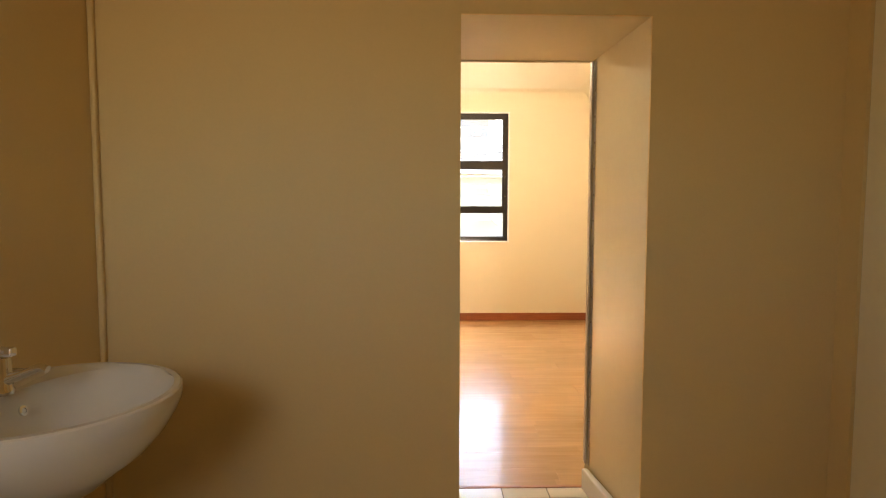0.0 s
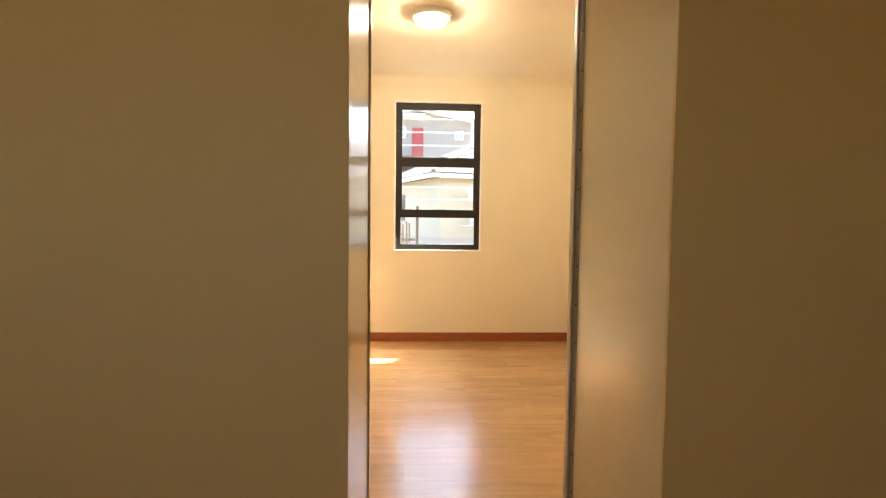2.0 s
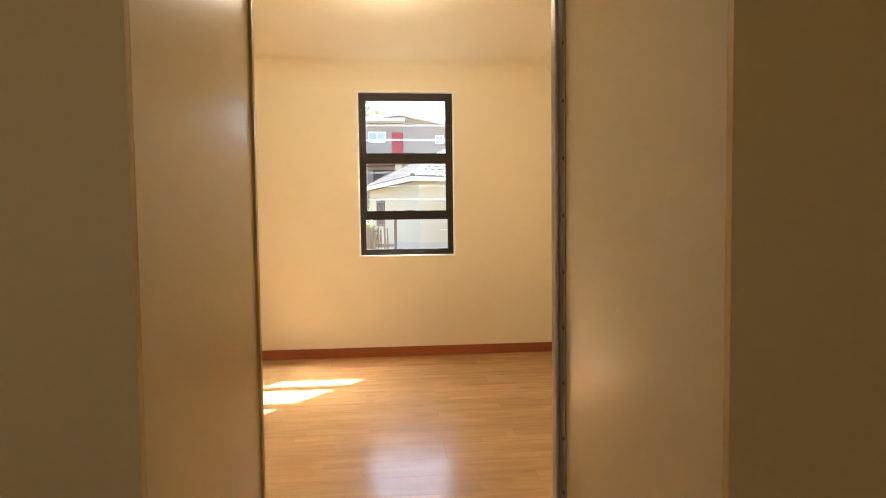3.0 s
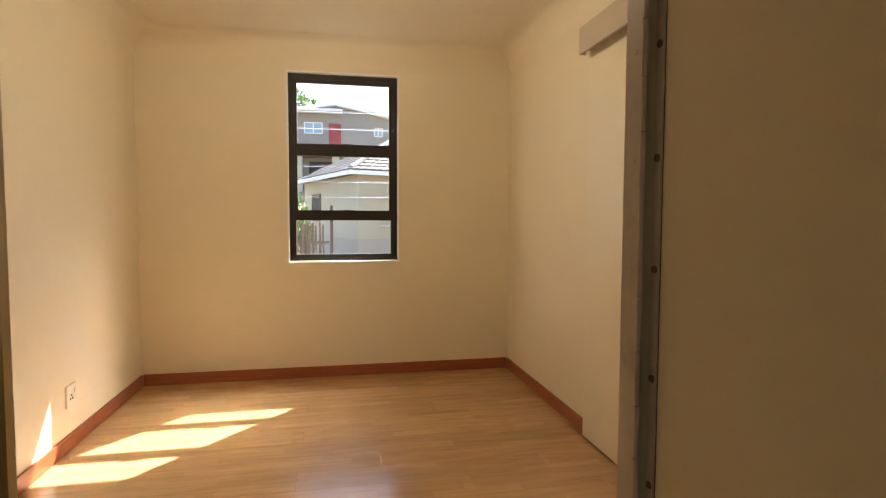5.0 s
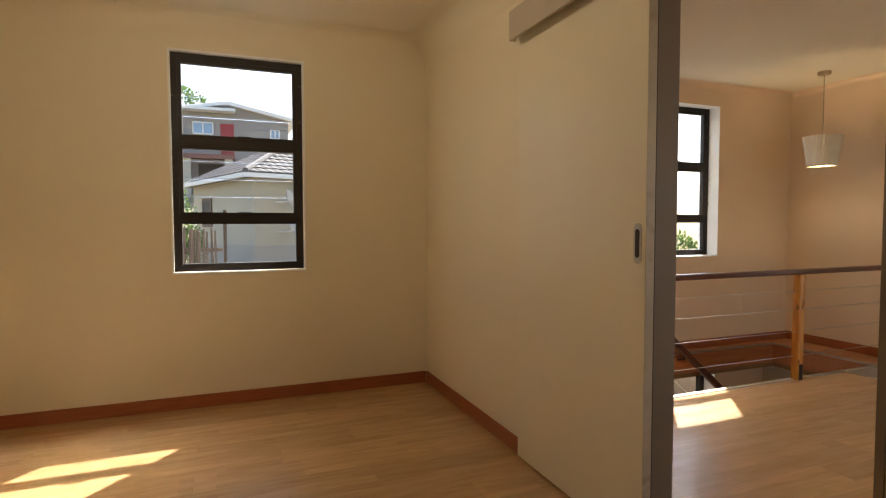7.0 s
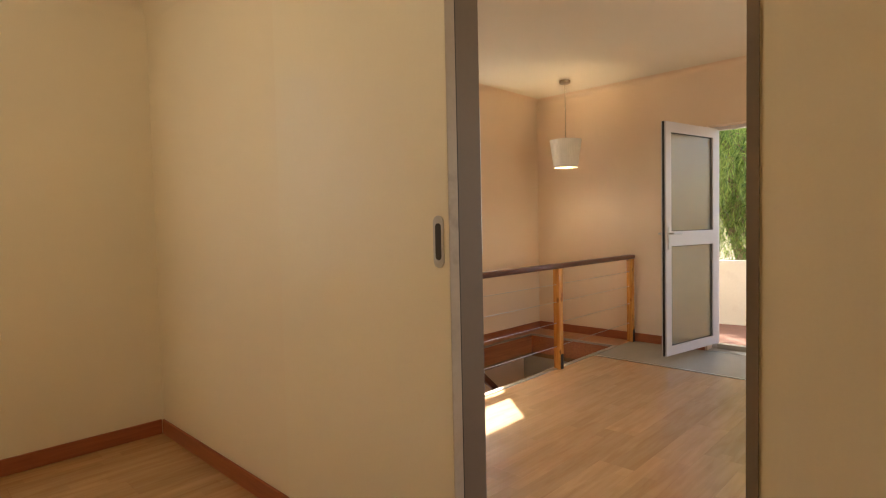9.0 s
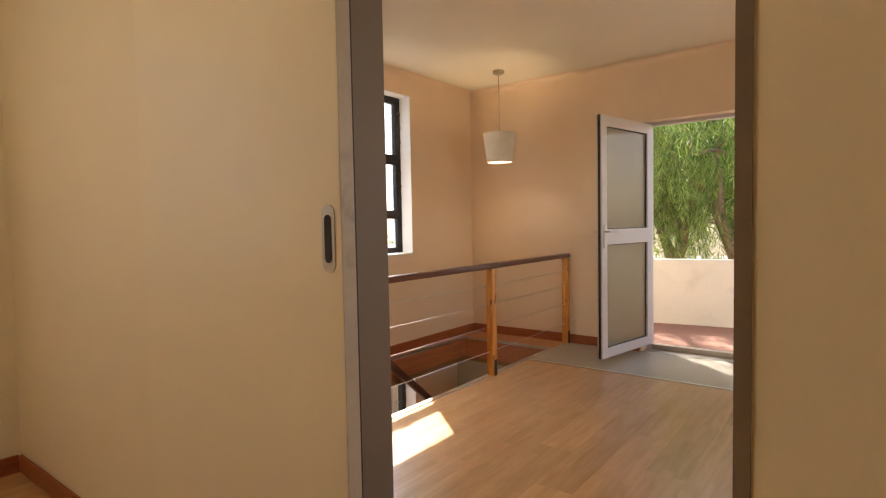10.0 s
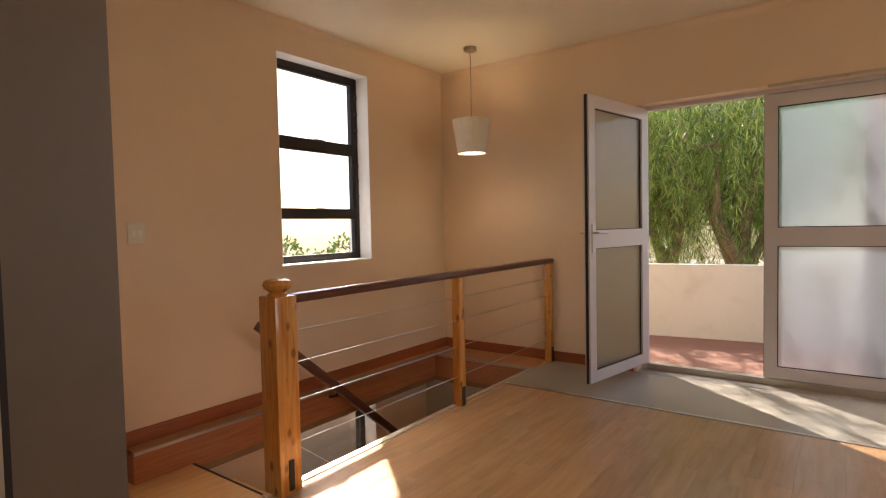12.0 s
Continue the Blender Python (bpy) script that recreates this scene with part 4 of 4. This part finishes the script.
bm = bmesh.new()
xs = [-1500, -400, -120, -60, -40, -30] + [-24 + 2 * i for i in range(28)] + [36, 50, 80, 150, 400, 1500]
grid = [[bm.verts.new((x, y, ground_z(x, y))) for y in xs] for x in xs]
for i in range(len(xs) - 1):
    for j in range(len(xs) - 1):
        bm.faces.new((grid[i][j], grid[i + 1][j], grid[i + 1][j + 1], grid[i][j + 1]))
whole("ground", bm, M_GROUND, "dry sloping garden ground with patches of grass", "ground", "structure", smooth=True)

# ---- neighbouring house ----
EAVE, PITCH = 2.88, radians(27)
house = empty("house", (-0.61, 16.0, 0.15), "cream plastered bungalow with a grey tiled hip roof", "house", rz=19)
HW, HD, OV = 11.0, 6.9, 0.45
part("wall", bm_box(0, 0, -1.7, HW, HD, EAVE), M_HOUSE, house)
part("plinth", bm_box(-0.03, -0.03, -1.7, HW + 0.03, HD + 0.03, 0.36), M_PLINTH, house, "grey plinth")
rise = (HD / 2 + OV) * math.tan(PITCH)
bm = bmesh.new()
e = [(-OV, -OV), (HW + OV, -OV), (HW + OV, HD + OV), (-OV, HD + OV)]
lo = [bm.verts.new((x, y, EAVE)) for x, y in e]
lo2 = [bm.verts.new((x, y, EAVE - 0.12)) for x, y in e]
r0, r1 = bm.verts.new((HD / 2, HD / 2, EAVE + rise)), bm.verts.new((HW - HD / 2, HD / 2, EAVE + rise))
for f in ((lo[0], lo[1], r1, r0), (lo[1], lo[2], r1), (lo[2], lo[3], r0, r1), (lo[3], lo[0], r0), lo2):
    bm.faces.new(f)
for i in range(4):
    bm.faces.new((lo[i], lo[(i + 1) % 4], lo2[(i + 1) % 4], lo2[i]))
roof = part("roof", bm, M_RTILE, house, "grey concrete tile hip roof")
part("gutter", bm_boxes([(-OV - 0.11, -OV - 0.11, EAVE - 0.17, HW + OV, -OV - 0.001, EAVE - 0.02), (-OV - 0.11, -OV - 0.001, EAVE - 0.17, -OV - 0.001, HD + OV, EAVE - 0.02)]), M_FASCIAW, house, "white gutter and fascia")


def tile_mesh():
    bm = bmesh.new()
    n, w, l = 6, 0.30, 0.37
    up = [[bm.verts.new((w * i / n, y, 0.012 + 0.028 * math.sin(math.pi * i / n) + (0.03 if y == 0 else 0))) for i in range(n + 1)] for y in (0, l)]
    dn = [bm.verts.new((w * i / n, 0, -0.01)) for i in range(n + 1)]
    for i in range(n):
        bm.faces.new((up[0][i], up[0][i + 1], up[1][i + 1], up[1][i]))
        bm.faces.new((dn[i], dn[i + 1], up[0][i + 1], up[0][i]))
    return mesh_of("roof_tile", bm, M_RTILE)


TILE = tile_mesh()
slope_len = (HD / 2 + OV) / math.cos(PITCH)
for j in range(int(slope_len / 0.33)):
    s = j * 0.33
    h0 = s * math.cos(PITCH)
    for i in range(14):      # street slope
        x = -OV + h0 + 0.12 + 0.30 * i
        if x < 5.2:
            t = new("roof_tile", TILE)
            t.parent = roof
            t.matrix_basis = Matrix.Translation((x, -OV + h0, EAVE + s * math.sin(PITCH))) @ Matrix.Rotation(PITCH, 4, "X")
    for i in range(20):      # side slope
        y = -OV + h0 + 0.15 + 0.30 * i
        if y + 0.30 > HD + OV - h0:
            break
        t = new("roof_tile", TILE)
        t.parent = roof
        t.matrix_basis = Matrix.Translation((-OV + h0, y + 0.30, EAVE + s * math.sin(PITCH))) @ Matrix.Rotation(radians(-90), 4, "Z") @ Matrix.Rotation(PITCH, 4, "X")
part("ridge", tube([(-OV, -OV, EAVE + 0.05), (HD / 2, HD / 2, EAVE + rise + 0.07)], 0.11, 8), M_RTILE, house, "rounded hip ridge")
hw = part("window", bm_boxes([(-0.05, 4.4, 1.0, -0.001, 4.5, 2.2), (-0.05, 5.5, 1.0, -0.001, 5.6, 2.2), (-0.05, 4.5, 2.1, -0.001, 5.5, 2.2), (-0.05, 4.5, 1.0, -0.001, 5.5, 1.1)]), M_FENCE, house, "brown timber window")
part("pane", bm_box(-0.03, 4.5, 1.1, -0.002, 5.5, 2.1), M_DARK, hw)
dish = empty("satellite_dish", (0, 0, 0), "pale grey satellite dish on the house wall", "satellite dish", "dishes on the house wall")
dish.matrix_world = house.matrix_world @ pose(1.2, -0.5, 2.0, 0, 0, 18)
dp = lathe([(0, -0.10), (0.13, -0.092), (0.26, -0.062), (0.37, 0.0), (0.38, 0.0), (0.26, -0.075), (0, -0.115)], 28)
dp.transform(Matrix.Rotation(radians(-22), 4, "Z") @ Matrix.Rotation(radians(62), 4, "Y"))
part("reflector", dp, M_DISH, dish, "", True)
part("arm", tube([(-0.1, 0, -0.05), (0.1, 0, -0.25), (0.45, 0, -0.1)], 0.018, 8), M_DISH, dish)
part("mount", tube([(-0.1, 0, -0.05), (-0.3, 0.1, -0.1), (-0.35, 0.5, -0.1)], 0.022, 8), M_DISH, dish)
d3 = copy_thing(dish, house.matrix_world @ pose(1.3, -0.5, 0.95, 0, 0, 18))

# distant grey building on the slope
far = empty("apartment_building", (-10, 45, 0), "grey plastered hillside building with a red door", "building")
far.matrix_world = Matrix.Identity(4)
bm = bmesh.new()
pr = [(-10, 3), (3.55, 3), (3.55, 10.05), (-1.3, 11.05), (-10, 9.75)]
f0, f1 = [bm.verts.new((x, 45, z)) for x, z in pr], [bm.verts.new((x, 54, z)) for x, z in pr]
bm.faces.new(f0), bm.faces.new(f1)
for i in range(5):
    bm.faces.new((f0[i], f0[(i + 1) % 5], f1[(i + 1) % 5], f1[i]))
part("wall", bm, M_GREYW, far)
bm = bmesh.new()
for (xa, za), (xb, zb) in (((-1.3, 11.06), (4.2, 9.93)), ((-10.4, 9.5), (-1.3, 11.06))):
    vs = [bm.verts.new(p) for p in ((xa, 44.4, za), (xb, 44.4, zb), (xb, 54.3, zb), (xa, 54.3, za), (xa, 44.4, za + 0.28), (xb, 44.4, zb + 0.28), (xb, 54.3, zb + 0.28), (xa, 54.3, za + 0.28))]
    for f in ((0, 1, 2, 3), (4, 5, 6, 7), (0, 1, 5, 4), (1, 2, 6, 5), (2, 3, 7, 6), (3, 0, 4, 7)):
        bm.faces.new([vs[k] for k in f])
part("roof", bm, M_FASCIAW, far, "pale sheet roof")
part("canopy", bm_box(-10, 43.9, 10.42, -0.7, 45, 10.66), M_FASCIAW, far, "pale porch roof")
part("balcony", bm_boxes([(-10, 43.4, 6.5, -0.8, 45, 6.85)]), M_BROWN, far, "red-brown balcony edge")
for x in (-7.5, -4.4, -1.3):
    part("column", bm_box(x - 0.3, 43.5, 2.0, x + 0.3, 44.1, 6.5), M_HOUSE, far, "pale column")
# dark sheets on the solid wall paint the shade of an open storey
part("opening", bm_boxes([(-9.5, 44.97, 3.2, -4.8, 45.0, 6.2), (-3.6, 44.97, 3.2, -0.8, 45.0, 6.2)]), M_DARK, far, "dark sheet for the shade in the open storey")
part("door", bm_box(-1.87, 44.93, 6.9, -0.83, 44.999, 9.55), M_RED, far, "red door")
for x0, x1, z0, z1 in ((-4.0, -2.4, 8.6, 9.62), (2.05, 2.85, 8.5, 9.3)):
    w = part("window", bm_boxes([(x0, 44.9, z0, x0 + 0.1, 44.999, z1), (x1 - 0.1, 44.9, z0, x1, 44.999, z1), (x0, 44.9, z0, x1, 44.999, z0 + 0.1), (x0, 44.9, z1 - 0.1, x1, 44.999, z1), ((x0 + x1) / 2 - 0.05, 44.9, z0, (x0 + x1) / 2 + 0.05, 44.999, z1)]), M_FASCIAW, far)
    part("pane", bm_box(x0 + 0.08, 44.95, z0 + 0.08, x1 - 0.08, 44.99, z1 - 0.08), M_BLUEG, w, "blue reflecting pane")

# timber fence
fence = empty("fence", (-3, 10, 0), "weathered brown wooden picket fence", "fence")
fence.matrix_world = Matrix.Identity(4)
rng = random.Random(5)
picket = mesh_of("slat", bm_box(-0.024, -0.012, 0, 0.024, 0.012, 2.45, bevel=0.004), M_FENCE)
x = -5.4
while x < -1.66:
    o = shared("slat", picket, fence, (x, 10.0 + rng.uniform(-0.015, 0.015), -1.31 + rng.uniform(-0.06, 0.06)))
    o.rotation_euler = (0, rng.uniform(-0.025, 0.025), 0)
    x += rng.uniform(0.058, 0.075)
part("rail", bm_boxes([(-5.5, 10.015, -0.5, -1.6, 10.06, -0.42), (-5.5, 10.015, 0.62, -1.6, 10.06, 0.70)]), M_FENCE, fence)
part("post", bm_box(-1.58, 9.95, -1.5, -1.50, 10.05, 1.62, bevel=0.01), M_FENCE, fence, "dark corner post")

# ---- trees and bushes ----


def leaf_mesh(name, rows, material):
    """Blades given as base, tip, width and side vector, built in one go."""
    verts, faces = [], []
    for p, q, w, s in rows:
        i = len(verts)
        mid = p.lerp(q, 0.45)
        verts += [p, mid + s * w, q, mid - s * w]
        faces += [(i, i + 1, i + 2, i + 3)]
    me = bpy.data.meshes.new(name)
    me.from_pydata(verts, [], faces)
    me.materials.append(material)
    return me


def rv(r):
    return Vector((r.uniform(-1, 1), r.uniform(-1, 1), r.uniform(-1, 1)))


def weeping_tree(place, seed, label, limbs, spread, height, strands, lean=0.0):
    r = random.Random(seed)
    t = empty("tree", place, label, "tree")
    trunk, rad = [], []
    for i in range(9):
        k = i / 8
        trunk.append((0.5 * math.sin(k * 2.2), 0.2 * math.sin(k * 3.0) + lean * height * 0.7 * k, height * 0.7 * k))
        rad.append(0.11 * (1 - 0.5 * k))
    part("trunk", tube(trunk, rad, 10), M_BARK, t, smooth=True)
    tips = []
    for i in range(limbs):
        a = 2 * math.pi * (i + r.uniform(-0.3, 0.3)) / limbs
        k0 = r.uniform(0.6, 1.0)
        base = Vector(trunk[int(k0 * 8)])
        L = spread * r.uniform(0.6, 1.0)
        pts = [base + Vector((math.cos(a) * L * k, math.sin(a) * L * k, (height - base.z) * (0.85 * k ** 0.6) * r.uniform(0.85, 1.1))) + rv(r) * 0.15 * (k > 0) for k in (0, 0.25, 0.5, 0.75, 1.0)]
        part("limb", tube(pts, [0.085, 0.065, 0.045, 0.03, 0.012], 7), M_BARK, t, smooth=True)
        tips += pts[1:]
        for p in pts[1:]:
            for _ in range(2):
                q = p + rv(r) * 0.9 + Vector((0, 0, 0.3))
                part("twig", tube([p, (p + q) / 2 + Vector((0, 0, 0.12)), q], [0.02, 0.012, 0.005], 5), M_BARK, t)
                tips.append(q)
    rows = []
    for _ in range(strands):
        p = r.choice(tips) + rv(r) * 0.55
        L = r.uniform(0.35, 1.0)
        sway = Vector((r.uniform(-0.25, 0.25), r.uniform(-0.25, 0.25), -1)).normalized()
        n = int(L / 0.022)
        for k in range(n):
            b = p + rv(r) * 0.05 + sway * (L * k / n) + Vector((0, 0, 0.10 * math.sin(3 * k / n)))
            d = (rv(r) * 0.65 + Vector((0, 0, -0.75))).normalized()
            s = d.cross(rv(r)).normalized()
            rows.append((b, b + d * r.uniform(0.11, 0.22), r.uniform(0.0045, 0.008), s))
    crown = new("crown", leaf_mesh("crown", rows, M_LEAF))
    crown.parent = t
    crown["kind"] = "stuff"
    return t


TREE = "willow-like tree with narrow drooping green leaves"
weeping_tree((8.6, -2.75, -3.1), 11, TREE, 11, 2.6, 6.6, 1250, 0.18)
weeping_tree((8.9, -1.35, -3.1), 23, TREE, 10, 2.4, 6.6, 1000, 0.10)
weeping_tree((8.1, 1.3, -3.1), 37, TREE, 12, 3.0, 8.3, 1900)
weeping_tree((12.6, -2.2, -3.1), 31, "tall willow-like tree behind the balcony", 12, 3.4, 7.8, 1100)


def bush(place, rx, ry, rz, count, seed, label, leaf=0.09):
    r = random.Random(seed)
    rows = []
    blobs = [(rv(r) * 0.6, r.uniform(0.35, 0.6)) for _ in range(9)]
    for _ in range(count):
        c, s0 = r.choice(blobs)
        d = rv(r).normalized()
        p = c + d * s0 * r.uniform(0.75, 1.05)
        p = Vector((p.x * rx, p.y * ry, max(0.02, (p.z + 0.75) * rz)))
        d2 = (d + rv(r) * 0.7).normalized()
        rows.append((p, p + d2 * leaf * r.uniform(0.7, 1.3), leaf * 0.3, d2.cross(rv(r)).normalized()))
    b = empty("bush", place, label, "bush")
    part("stem", tube([(0, 0, -0.2), (0.05, 0, rz * 0.5), (0, 0.08, rz)], [0.06, 0.04, 0.01], 7), M_BARK, b)
    c = new("foliage", leaf_mesh("foliage", rows, M_BUSH))
    c.parent = b
    c["kind"] = "stuff"
    return b


for i, (x, y, top) in enumerate(((8.0, 13.5, 1.15), (10.5, 13.0, 1.0), (12.8, 12.0, 1.05), (6.3, 15.5, 1.8), (15.0, 12.5, 0.9), (17.5, 11.5, 0.8))):
    z = ground_z(x, y)
    bush((x, y, z), 1.9, 1.6, (top - z) / 1.75, 6000, 60 + i, "dense green garden bush below the window", 0.16)
bush((-2.75, 14.2, ground_z(-2.75, 14.2)), 0.75, 0.7, 2.0, 2600, 81, "yellow-green shrub behind the fence", 0.12)
bush((-4.3, 58, ground_z(-4.3, 58)), 3.6, 3, 4.85, 3500, 82, "dark tree crown above the far roof", 0.5)

# ---- floor boards and tiles ----


def boards(parent, x0, x1, y0, y1, seed, holes=()):
    """Laminate boards along x, each its own piece, with fine joints."""
    r = random.Random(seed)
    W, L, cache = 0.19, 1.285, {}

    def put(a, b, c, d):
        key = (round(b - a, 3), round(d - c, 3))
        if key not in cache:
            w, h = b - a - 0.0004, d - c - 0.0004
            cache[key] = mesh_of("plank", bm_box(0, 0, -0.0055, w, h, 0.0, bevel=0.0003, seg=1), M_LAMINATE)
        shared("plank", cache[key], parent, (a, c, 0))
    y = y1
    row = 0
    while y > y0 + 0.005:
        c = max(y - W, y0)
        x = x0 - (row * 0.43 % L)
        while x < x1 - 0.005:
            a, b = max(x, x0), min(x + L, x1)
            if b - a > 0.01:
                put(a, b, c, y)
            x += L
        y, row = c, row + 1


boards(floor_bed, BX0, EX, PY0 + 0.485, 0.0, 1)
boards(floor_land, EX, 3.425, -5.6, SY0 - 0.045, 2)
TILE_ME = mesh_of("tile", bm_box(0, 0, -0.006, 0.206, 0.206, 0.0, bevel=0.0015, seg=1), M_TILE)
for i in range(14):
    for j in range(13):
        x, y = -3.065 + 0.21 * i - 0.035, -3.99 - 0.09 - 0.21 * (j + 1)
        if x > -3.07 and x + 0.206 < -0.32:
            shared("tile", TILE_ME, floor_bath, (x, y, 0))
CUT_ME = mesh_of("tile", bm_box(0, 0, -0.006, 0.206, 0.086, 0.0, bevel=0.0015, seg=1), M_TILE)
for i in range(3):
    shared("tile", CUT_ME, floor_bath, (-1.76 + 0.21 * i, -3.99 - 0.088, 0))
